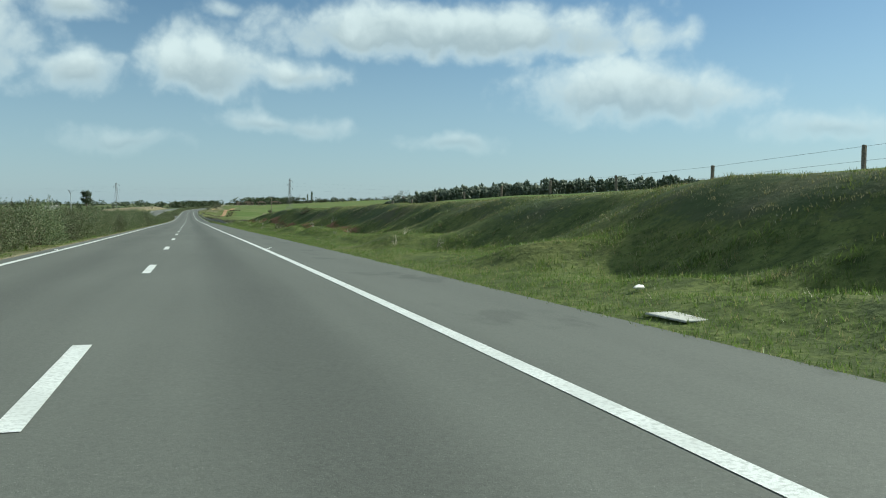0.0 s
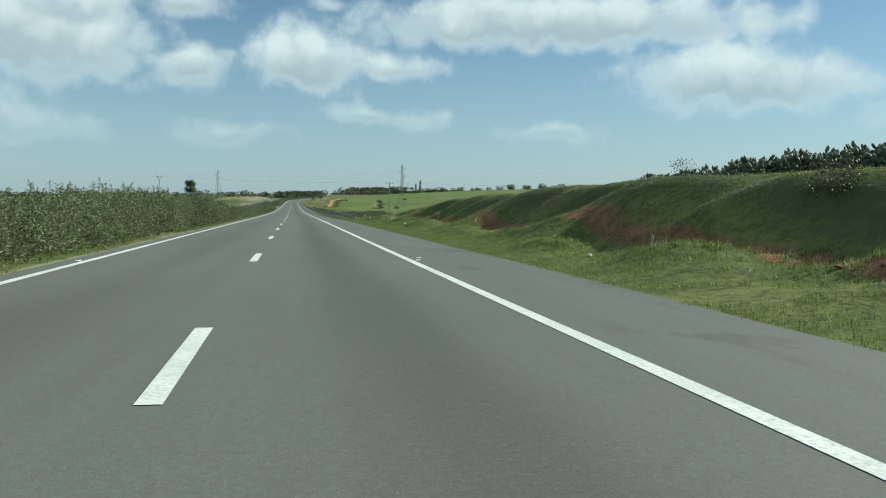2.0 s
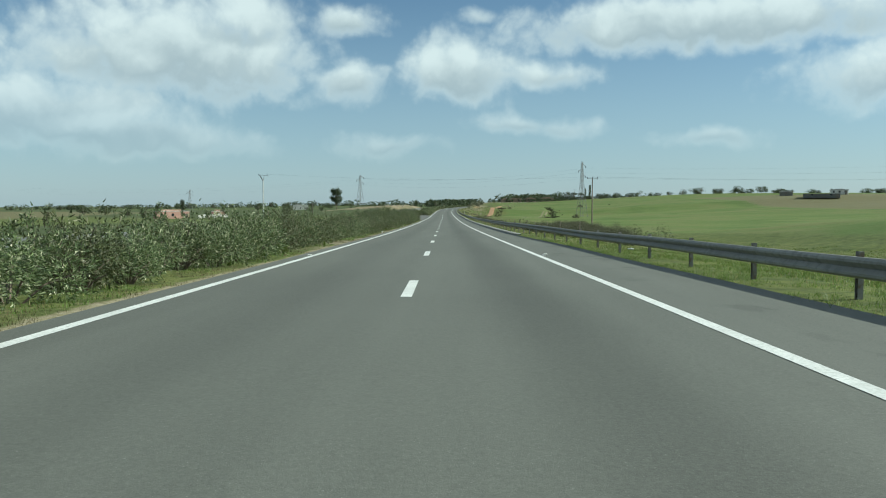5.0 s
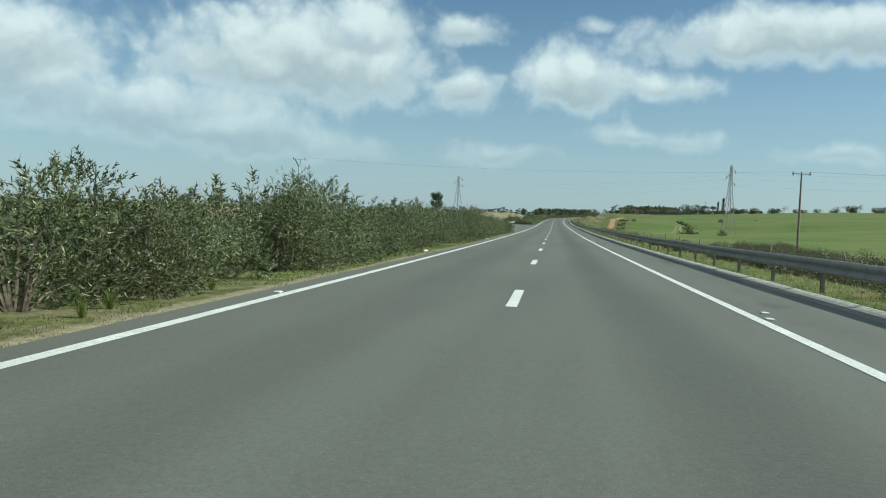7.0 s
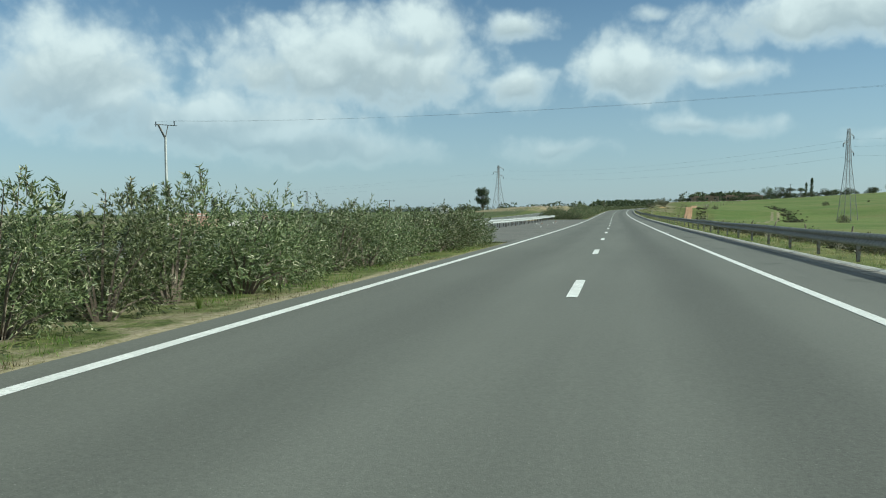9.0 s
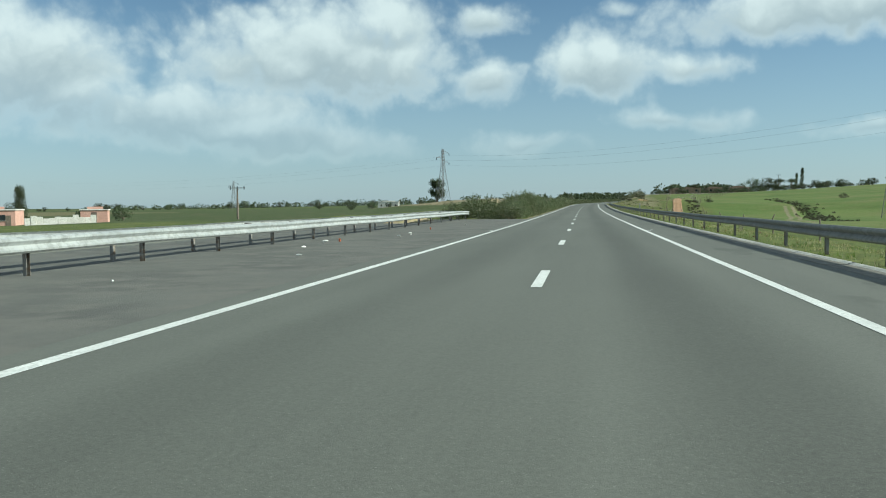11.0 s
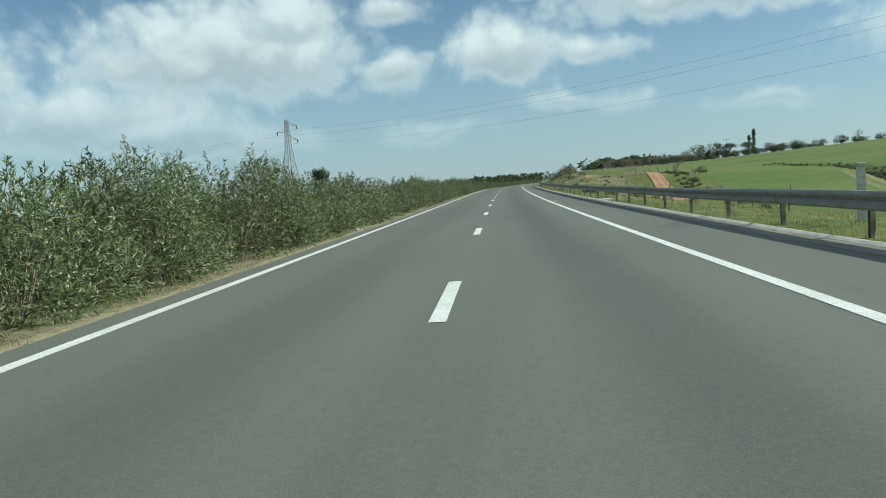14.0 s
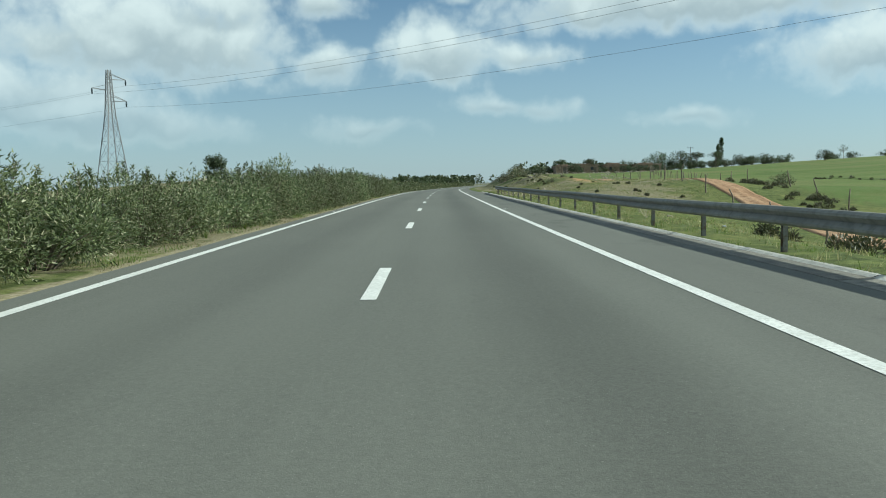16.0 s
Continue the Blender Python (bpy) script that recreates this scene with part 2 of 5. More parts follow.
def asphalt_colour(n, where):
    grain = n.noise(where, 55.0, 3.0, 0.7).outputs[0]
    patch = n.noise(n.vec("MULTIPLY", where, (1.0, 0.06, 1.0)), 0.9, 4.0, 0.6).outputs[0]
    wide = n.noise(where, 0.12, 3.0).outputs[0]
    v = n.math("ADD", n.math("MULTIPLY", n.math("SUBTRACT", grain, 0.5), 0.075), n.math("MULTIPLY", n.math("SUBTRACT", patch, 0.5), 0.06))
    v = n.math("ADD", v, n.math("MULTIPLY", n.math("SUBTRACT", wide, 0.5), 0.03))
    speck = n.noise(where, 24.0, 2.0, 0.6).outputs[0]
    v = n.math("ADD", v, n.math("MULTIPLY", n.math("SUBTRACT", speck, 0.5), 0.05))
    v = n.math("ADD", v, 0.121)
    across = n.add("ShaderNodeAttribute", attribute_name="across").outputs["Fac"]
    for lane, depth in ((1.85, 0.034), (-1.75, 0.018)):
        off = n.math("ABSOLUTE", n.math("SUBTRACT", across, lane))
        oil = n.math("MULTIPLY", n.step(off, 1.0, 0.1), n.math("ADD", 0.5, n.math("MULTIPLY", patch, 0.9)))
        v = n.math("SUBTRACT", v, n.math("MULTIPLY", oil, depth))
    chips = n.step(n.noise(where, 75.0, 1.0).outputs[0], 0.68, 0.76)
    v = n.math("ADD", v, n.math("MULTIPLY", chips, 0.07))
    # damp-looking old stains on the hard shoulder
    blot = n.noise(n.vec("MULTIPLY", where, (1.0, 0.45, 1.0)), 0.85, 3.0, 0.6).outputs[0]
    edge = n.math("MULTIPLY", n.step(across, 3.75, 4.2), n.step(blot, 0.55, 0.64))
    v = n.math("SUBTRACT", v, n.math("MULTIPLY", edge, 0.026))
    c = n.add("ShaderNodeCombineColor", n.math("MULTIPLY", v, 0.945), n.math("MULTIPLY", v, 0.985), n.math("MULTIPLY", v, 0.85)).outputs[0]
    return c


ASPHALT = surface("asphalt", asphalt_colour, bump=0.16, bump_scale=90.0, rough=0.82, spec=0.35)
PAINT = surface("road paint", two((0.62, 0.63, 0.60), (0.74, 0.75, 0.72), 1.5, (0.50, 0.51, 0.48), 28.0), bump=0.3, bump_scale=80, rough=0.6)


def ground_colour(n, where):
    """Grass, bare red soil, dry verge, crop and plough by the land's own marks."""
    def mark(name):
        a = n.add("ShaderNodeAttribute", attribute_name=name)
        return a.outputs["Fac"]
    big = n.noise(where, 0.22, 5.0, 0.6).outputs[0]
    mid = n.noise(where, 1.4, 5.0, 0.65).outputs[0]
    fine = n.noise(where, 9.0, 4.0, 0.7).outputs[0]
    grass = n.mix(n.step(mid, 0.35, 0.65), (0.080, 0.100, 0.034, 1), (0.140, 0.165, 0.052, 1))
    grass = n.mix(n.math("MULTIPLY", n.step(big, 0.45, 0.7), 0.6), grass, (0.20, 0.20, 0.07, 1))
    grass = n.mix(n.math("MULTIPLY", n.step(fine, 0.50, 0.68), 0.65), grass, (0.038, 0.055, 0.018, 1))
    clump = n.noise(where, 3.2, 3.0, 0.55, 0.4).outputs[0]
    grass = n.mix(n.math("MULTIPLY", n.step(clump, 0.50, 0.64), 0.55), grass, (0.045, 0.062, 0.022, 1))
    crop = n.mix(n.step(n.noise(n.vec("MULTIPLY", where, (0.4, 1.0, 1.0)), 0.05, 5.0).outputs[0], 0.35, 0.65), (0.096, 0.140, 0.040, 1), (0.135, 0.172, 0.056, 1))
    wide = n.noise(where, 0.032, 4.0, 0.6, 0.6).outputs[0]
    crop = n.mix(n.math("MULTIPLY", n.step(wide, 0.46, 0.62), 0.7), crop, (0.155, 0.160, 0.066, 1))
    crop = n.mix(n.math("MULTIPLY", n.step(wide, 0.46, 0.34), 0.6), crop, (0.075, 0.115, 0.032, 1))
    crop = n.mix(n.math("MULTIPLY", n.step(mid, 0.48, 0.72), 0.5), crop, (0.065, 0.105, 0.022, 1))
    crop = n.mix(n.math("MULTIPLY", n.step(big, 0.5, 0.72), 0.45), crop, (0.15, 0.155, 0.06, 1))
    crop = n.mix(n.math("MULTIPLY", n.step(fine, 0.58, 0.72), 0.45), crop, (0.05, 0.07, 0.02, 1))
    plough = n.mix(n.step(mid, 0.3, 0.7), (0.125, 0.122, 0.062, 1), (0.165, 0.150, 0.085, 1))
    fallow = n.mix(n.step(mid, 0.3, 0.7), (0.050, 0.070, 0.030, 1), (0.085, 0.105, 0.045, 1))
    fallow = n.mix(n.step(big, 0.5, 0.7), fallow, (0.11, 0.105, 0.06, 1))
    bare = n.mix(n.step(mid, 0.3, 0.7), (0.21, 0.17, 0.11, 1), (0.32, 0.26, 0.175, 1))
    bare = n.mix(n.step(big, 0.45, 0.62), bare, (0.13, 0.13, 0.065, 1))
    soil = n.mix(n.step(mid, 0.35, 0.65), (0.15, 0.078, 0.045, 1), (0.27, 0.145, 0.085, 1))
    soil = n.mix(n.math("MULTIPLY", n.step(fine, 0.5, 0.7), 0.5), soil, (0.09, 0.055, 0.035, 1))
    dry = n.mix(n.step(fine, 0.4, 0.65), (0.245, 0.215, 0.15, 1), (0.15, 0.14, 0.075, 1))
    dirt = n.mix(n.step(mid, 0.35, 0.65), (0.36, 0.20, 0.10, 1), (0.44, 0.27, 0.15, 1))
    ragged = n.math("MULTIPLY", n.math("SUBTRACT", n.math("ADD", mid, n.math("MULTIPLY", fine, 0.6)), 0.8), 0.9)
    out = grass
    for name, colour in (("crop", crop), ("fallow", fallow), ("plough", plough), ("bare", bare), ("soil", soil), ("dry", dry), ("dirt", dirt)):
        out = n.mix(n.step(n.math("ADD", mark(name), ragged), 0.40, 0.62), out, colour)
    return out


GRASS = surface("grass and soil", ground_colour, bump=1.0, bump_scale=4.5, rough=0.95, spec=0.1, detail=6.0, depth=0.07)
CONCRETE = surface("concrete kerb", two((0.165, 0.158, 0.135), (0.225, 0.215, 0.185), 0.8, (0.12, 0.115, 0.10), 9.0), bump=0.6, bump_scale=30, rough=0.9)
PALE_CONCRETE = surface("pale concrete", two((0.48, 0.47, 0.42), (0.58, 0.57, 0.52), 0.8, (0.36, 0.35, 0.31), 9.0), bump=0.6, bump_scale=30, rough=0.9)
# Darker than STEEL: the shade on the rail's road side is in the colour.
SHADED_WORN_STEEL = surface("weathered steel darkened for shade", two((0.21, 0.207, 0.185), (0.25, 0.247, 0.22), 0.6, (0.18, 0.175, 0.155), 6.0), rough=0.75, metal=0.0, spec=0.3)
STEEL = surface("galvanised steel", two((0.40, 0.42, 0.42), (0.50, 0.52, 0.51), 0.6, (0.33, 0.34, 0.33), 6.0), rough=0.5, metal=0.4)
DULL_STEEL = surface("weathered steel post", two((0.20, 0.20, 0.19), (0.30, 0.29, 0.27), 1.2, (0.17, 0.12, 0.08), 8.0), rough=0.7, metal=0.3)
OLD_ASPHALT = surface("old asphalt", two((0.095, 0.096, 0.088), (0.135, 0.136, 0.122), 0.35, (0.145, 0.142, 0.126), 1.1, (0.3, 0.7)), bump=0.6, bump_scale=70, rough=0.9, spec=0.3)
DIRT = surface("orange earth", two((0.32, 0.195, 0.115), (0.40, 0.265, 0.165), 0.5, (0.24, 0.145, 0.085), 3.0), bump=1.0, bump_scale=8, rough=0.95, spec=0.1)
TAN = surface("tan earth", two((0.30, 0.24, 0.15), (0.38, 0.31, 0.21), 0.5, (0.20, 0.19, 0.10), 1.6), bump=1.0, bump_scale=8, rough=0.95, spec=0.1)
WOOD = surface("grey weathered wood", two((0.16, 0.13, 0.10), (0.24, 0.20, 0.16), 2.0, (0.10, 0.085, 0.07), 12.0), bump=0.5, bump_scale=30, rough=0.9)
BARK = surface("bark", two((0.13, 0.10, 0.075), (0.20, 0.165, 0.125), 3.0, (0.08, 0.065, 0.05), 15.0), bump=0.6, bump_scale=25, rough=0.9)
PLASTER_PINK = surface("pink plaster", two((0.52, 0.30, 0.24), (0.60, 0.37, 0.30), 0.5, (0.45, 0.27, 0.22), 4.0), rough=0.9)
PLASTER_WHITE = surface("white plaster", two((0.62, 0.60, 0.55), (0.74, 0.72, 0.68), 0.5, (0.50, 0.48, 0.43), 4.0), rough=0.9)
BRICK_RED = surface("tan brick wall", two((0.27, 0.19, 0.14), (0.36, 0.27, 0.21), 0.4, (0.20, 0.14, 0.10), 3.0), rough=0.9)
SHED_METAL = surface("dark sheet metal", two((0.09, 0.10, 0.10), (0.13, 0.14, 0.135), 0.5, (0.16, 0.12, 0.09), 3.0), rough=0.6)
DARK_GLASS = surface("dark window glass", two((0.02, 0.025, 0.03), (0.03, 0.035, 0.04), 1.0), rough=0.15)
WHITE_PLASTIC = surface("white plastic", two((0.70, 0.70, 0.67), (0.78, 0.78, 0.75), 4.0, (0.55, 0.54, 0.50), 30.0), rough=0.5)
RED_PLASTIC = surface("orange red plastic", two((0.42, 0.12, 0.06), (0.5, 0.17, 0.09), 4.0), rough=0.5)
STRAW = surface("dry straw", two((0.38, 0.34, 0.25), (0.48, 0.44, 0.34), 3.0), rough=0.9)
CABLE = surface("aluminium cable", two((0.10, 0.105, 0.11), (0.14, 0.145, 0.15), 1.0), rough=0.6)


def leaves(name, dark, light, accent, share=0.82, through_light=0.25):
    """Leaves that differ one by one, a few of them in the accent colour, and let some light through."""
    m = bpy.data.materials.new(name)
    m.use_nodes = True
    n = Nodes(m.node_tree)
    b = m.node_tree.nodes["Principled BSDF"]
    pick = n.add("ShaderNodeNewGeometry").outputs["Random Per Island"]
    thing = n.add("ShaderNodeObjectInfo").outputs["Random"]
    c = n.mix(n.math("FRACT", n.math("MULTIPLY", pick, 7.31)), (*dark, 1), (*light, 1))
    c = n.mix(n.step(pick, share, share + 0.04), c, (*accent, 1))
    shift = n.add("ShaderNodeHueSaturation")
    n.put(shift.inputs["Value"], n.math("ADD", n.math("MULTIPLY", thing, 0.6), 0.68))
    n.put(shift.inputs["Hue"], n.math("ADD", n.math("MULTIPLY", thing, 0.03), 0.485))
    n.put(shift.inputs["Color"], c)
    n.put(b.inputs["Base Color"], shift.outputs[0])
    b.inputs["Roughness"].default_value = 0.5
    b.inputs["Specular IOR Level"].default_value = 0.35
    t = n.add("ShaderNodeBsdfTranslucent", shift.outputs[0])
    mix = n.add("ShaderNodeMixShader", through_light, b.outputs[0], t.outputs[0])
    n.tree.links.new(mix.outputs[0], m.node_tree.nodes["Material Output"].inputs[0])
    return m


SOIL = surface("red earth", two((0.16, 0.085, 0.055), (0.26, 0.15, 0.10), 1.4, (0.10, 0.06, 0.04), 6.0), bump=1.0, bump_scale=14, rough=0.95, spec=0.1)
STONE = surface("dusty stone", two((0.30, 0.27, 0.21), (0.40, 0.36, 0.29), 0.8, (0.20, 0.18, 0.14), 5.0), bump=0.8, bump_scale=12, rough=0.95, spec=0.1)
TOWER_STEEL = surface("dull grey lattice steel", two((0.13, 0.135, 0.14), (0.18, 0.185, 0.19), 0.7), rough=0.8, metal=0.0)
LEAF = leaves("oleander leaf", (0.052, 0.076, 0.029), (0.170, 0.202, 0.088), (0.38, 0.38, 0.25), 0.86)
TREE_LEAF = leaves("tree leaf", (0.036, 0.054, 0.024), (0.078, 0.102, 0.046), (0.108, 0.120, 0.060))
SHRUB_LEAF = leaves("shrub leaf", (0.056, 0.070, 0.034), (0.118, 0.130, 0.066), (0.22, 0.19, 0.115))
CACTUS = leaves("cactus pad", (0.075, 0.098, 0.065), (0.135, 0.160, 0.105), (0.22, 0.23, 0.16))
BLADE = leaves("grass blade", (0.085, 0.125, 0.028), (0.16, 0.225, 0.05), (0.28, 0.25, 0.12), 0.86, 0.45)
DRY_BLADE = leaves("dry grass blade", (0.12, 0.125, 0.05), (0.23, 0.21, 0.10), (0.34, 0.30, 0.17), 0.65, 0.45)


# ---- building blocks ----
def mesh(name, verts, faces, material=None, smooth_faces=False):
    me = bpy.data.meshes.new(name)
    me.from_pydata([tuple(v) for v in verts], [], [tuple(f) for f in faces])
    if material:
        me.materials.append(material)
    if smooth_faces:
        me.polygons.foreach_set("use_smooth", [True] * len(me.polygons))
    return me


def quick(name, verts, faces, material=None, smooth_faces=False):
    """A mesh from arrays: verts n x 3, faces m x k."""
    verts, faces = np.asarray(verts, np.float32), np.asarray(faces, np.int32)
    me = bpy.data.meshes.new(name)
    me.vertices.add(len(verts))
    me.vertices.foreach_set("co", verts.ravel())
    k = faces.shape[1]
    me.loops.add(faces.size)
    me.loops.foreach_set("vertex_index", faces.ravel())
    me.polygons.add(len(faces))
    me.polygons.foreach_set("loop_start", np.arange(len(faces), dtype=np.int32) * k)
    me.polygons.foreach_set("use_smooth", np.full(len(faces), smooth_faces))
    me.update(calc_edges=True)
    if material:
        me.materials.append(material)
    return me


def part(name, bm, material, parent=None, label=""):
    """A bmesh, or a ready mesh, as one object under a thing or part."""
    if isinstance(bm, bpy.types.Mesh):
        me = bm
    else:
        me = bpy.data.meshes.new(name)
        bm.to_mesh(me)
        bm.free()
    if material and not me.materials:
        me.materials.append(material)
    ob = new(name, me)
    ob.parent = parent
    return tagged(ob, label)


def ribbon(name, stations, profile, material, smooth_faces=True, base=None, mark=False, widen=None):
    """A profile of (u, height over the road) drawn along the stations s; widen(s) moves its last two points out."""
    base = base or on_road
    verts, faces, k = [], [], len(profile)
    for s in stations:
        more = widen(s) if widen else 0.0
        verts += [base(s, u + (more if j >= k - 2 else 0.0), h) for j, (u, h) in enumerate(profile)]
    for i in range(len(stations) - 1):
        for j in range(k - 1):
            a = i * k + j
            faces.append((a, a + 1, a + k + 1, a + k))
    me = mesh(name, verts, faces, material, smooth_faces)
    if mark:
        at = me.attributes.new("across", "FLOAT", "POINT")
        at.data.foreach_set("value", np.tile([u for u, _ in profile], len(stations)).astype(np.float32))
    return me


# ---- the large structure: ground, roads, lines ----
def build_ground():
    along = np.concatenate([np.linspace(-4200, -300, 14), np.linspace(-200, -20, 10), np.arange(-10, 30, 2.0), np.arange(30, 215, 0.55), np.arange(215, 720, 1.5), np.arange(720, 1300, 10), np.linspace(1330, 4400, 24)])
    right = np.concatenate([np.arange(5.3, 14, 0.3), np.arange(14, 30, 0.9), np.arange(30, 64, 0.85), np.arange(64, 80, 3.0), np.geomspace(82, 4500, 36)])
    left = np.concatenate([np.arange(3.85, 6, 0.3), np.arange(6, 30, 1.5), np.geomspace(32, 4500, 40)])
    across = np.concatenate([-left[::-1], [-2.0, 2.0], right])
    S, U = np.meshgrid(along, across, indexing="ij")
    X, Y, _ = line(S)
    Z = ground_z(S, U)
    Z = np.where((U > -4.0) & (U < 5.35), Z - 0.25, Z)
    verts = np.stack([X + U, Y, Z], -1).reshape(-1, 3)
    k = len(across)
    i, j = np.meshgrid(np.arange(len(along) - 1), np.arange(k - 1), indexing="ij")
    a = (i * k + j).ravel()
    me = quick("ground", verts, np.stack([a, a + 1, a + k + 1, a + k], -1), GRASS, True)
    cut = 1 - smooth(S, 165, 205)
    marks = {
        "soil": cut * (smooth(S, 46, 80) * 0.92 * np.exp(-((U - 9.5 - 0.35 * lumps(S, U, 7, 2)) / 0.68) ** 2) * (0.93 + 0.32 * lumps(S, U, 3.1, 6)))
        + np.where((U > 6.6) & (U < 12), smooth(S, 215, 240) * (1 - smooth(S, 560, 600)) * (0.16 + 0.05 * (1 - smooth(S, 420, 450)) + 0.30 * lumps(S, U, 4, 8)), 0.0),
        "dry": np.where((U < -3.8) & (U > -9.5), 0.42 + 0.3 * lumps(S, U, 7, 9) * smooth(-U, 9, 3) + 0.5 * smooth(-U, 4.5, 4.0) + 0.18 * smooth(S, 440, 470), 0.0)
        + np.where((U > 5.8) & (U < 24), smooth(S, 195, 230) * (0.22 + 0.35 * lumps(S, U, 8, 3)) * (1 - smooth(U, 12, 24)), 0.0)
        + np.where((U > 7) & (U < 24), 0.52 * smooth(S, 585, 610) * (0.9 + 0.6 * lumps(S, U, 4, 2)), 0.0)
        + np.where((S > 500) & (S < 600) & (U > 30) & (U < 56), sum(0.9 * np.exp(-((U - np.interp(S, [500, 527, 567, 600], [32.0, 36.0, 46.0, 51.5]) - w) / 0.55) ** 2) for w in (-0.9, 0.9)), 0.0)
        + np.where((S > 446) & (S < 492) & (U > 6.8) & (U < 21), 0.55 * np.exp(-((U - np.interp(S, [450, 487], [7.5, 19.5])) / 0.6) ** 2), 0.0),
        "crop": np.where(U > 18, smooth(U, 20, 34) * smooth(S, 150, 200) * (1 - 0.8 * np.exp(-((U - 24) / 9) ** 2) * smooth(S, 560, 590)), 0.0)
        + np.where(U < -33, 0.05 + 0.42 * smooth(lumps(S, 0.4 * U, 90, 3), 0.1, 0.6), 0.0) + np.where((U > 24) & (S < 160), 0.9, 0.0),
        "fallow": cut * np.exp(-((U - 11.6) / 1.7) ** 2) * (0.55 + 0.35 * lumps(S, U, 4, 3)) + np.where(U < -33, 0.75 - 0.5 * smooth(lumps(S, 0.4 * U, 130, 3), 0.25, 0.6), 0.0),
        "bare": np.where((U < -26) & (U > -75), smooth(S, 600, 640) * (1 - smooth(S, 780, 860)) * (0.75 + 0.35 * lumps(S, U, 9, 4)), 0.0),
        "plough": np.where((U > 150) & (U < 420), smooth(S + 0.6 * U, 560, 590) * (1 - smooth(S + 0.5 * U, 770, 800)), 0.0) + np.where((U < -180) & (lumps(S, U, 260, 5) > 0.35), 0.7, 0.0),
        "dirt": np.where((U > 11) & (U < 26), 0.55 * smooth(S, 604, 625) * (1 - smooth(S, 690, 720)) * np.exp(-((U - 18 - 2.5 * lumps(S, U, 14, 1)) / 2.6) ** 2), 0.0),
    }
    for name, values in marks.items():
        at = me.attributes.new(name, "FLOAT", "POINT")
        at.data.foreach_set("value", np.asarray(values, np.float32).ravel())
    return tagged(new("ground", me), "rolling ground of green fields, grassy verges and bare red soil", "ground", kind="structure")


build_ground()
STRETCH = list(range(-60, 720, 3)) + list(range(720, 1300, 6))
tagged(new("road", ribbon("road", STRETCH, [(-4.10, -0.14), (-4.02, 0.0), (-3.5, 0.0), (0.0, 0.0), (3.5, 0.0), (5.42, 0.0), (5.5, -0.14)], ASPHALT, False, mark=True, widen=lambda s: (0.42 + 0.06 * float(lumps(s, 0, 6, 2))) * float(1 - smooth(s, 215, 240)))), "grey asphalt carriageway with two lanes and a hard shoulder", "road", kind="structure")
tagged(new("road", ribbon("road", STRETCH, [(-25.2, -0.1), (-25.0, 0.0), (-20.0, 0.0), (-14.6, 0.0), (-14.4, -0.12)], ASPHALT, False)), "opposite asphalt carriageway beyond the median", "road", kind="structure")
tagged(new("pavement", ribbon("pavement", list(np.arange(350.5, 448.6, 3.5)), [(-14.4, -0.15), (-14.3, -0.012), (-9.0, -0.012), (-4.0, -0.006)], OLD_ASPHALT, False)), "dusty dark asphalt across the gap in the median", "pavement", kind="structure")
for u in (-3.5, 3.5, -24.0, -15.4):
    tagged(new("edge_line", ribbon("edge_line", STRETCH, [(u - 0.085, 0.005), (u + 0.085, 0.005)], PAINT)), "solid white painted edge line on the asphalt", "road marking", kind="structure")
for k in range(-4, 60):
    s = DASH + 13 * k
    tagged(new("lane_dash", ribbon("lane_dash", [s - 3.13, s - 1.5, s], [(-0.085, 0.006), (0.085, 0.006)], PAINT)), "white painted dash between the two lanes", "road marking", "lane dashes", "structure")

# dirt track that climbs beside the mound
TRACK = [(520, 12.5), (540, 16.5), (560, 19.8), (581, 22.3), (600, 24.0), (622, 25.6), (658, 29.2), (705, 32.3)]


def track_u(s):
    return float(np.interp(s, [a for a, _ in TRACK], [b for _, b in TRACK]))


def build_track():
    across = [-1.4, -1.15, -0.9, -0.6, -0.3, 0.0, 0.3, 0.6, 0.9, 1.15, 1.4]
    sink = [-0.25, 0.03, 0.05, -0.03, 0.03, 0.07, 0.03, -0.03, 0.05, 0.03, -0.25]
    along = np.arange(522, 706, 1.2)
    verts, faces, k = [], [], len(across)
    for s in along:
        c = track_u(s)
        w = 1.0 + 0.15 * float(lumps(s, 0, 5, 2))
        for a, d in zip(across, sink):
            u = c + a * w
            verts.append(spot(s, u, d + 0.05 + 0.03 * float(lumps(s, u, 0.9, 3))))
    for i in range(len(along) - 1):
        for j in range(k - 1):
            a = i * k + j
            faces.append((a, a + 1, a + k + 1, a + k))
    tagged(new("dirt_track", mesh("dirt_track", verts, faces, DIRT, True)), "rutted orange earth track climbing beside the mound", "track", kind="structure")


build_track()


# ---- small builders ----
def beam(bm, p, q, w, d=None):
    """A bar of square section from p to q."""
    p, q = Vector(p), Vector(q)
    axis = (q - p).normalized()
    side = axis.cross(Vector((0, 0, 1)) if abs(axis.z) < 0.9 else Vector((1, 0, 0))).normalized()
    up = side.cross(axis)
    a, b = side * w / 2, up * (d or w) / 2
    vs = [bm.verts.new(c + i * a + j * b) for c in (p, q) for i, j in ((-1, -1), (1, -1), (1, 1), (-1, 1))]
    for f in ((0, 1, 2, 3), (7, 6, 5, 4), (0, 4, 5, 1), (1, 5, 6, 2), (2, 6, 7, 3), (3, 7, 4, 0)):
        bm.faces.new([vs[i] for i in f])


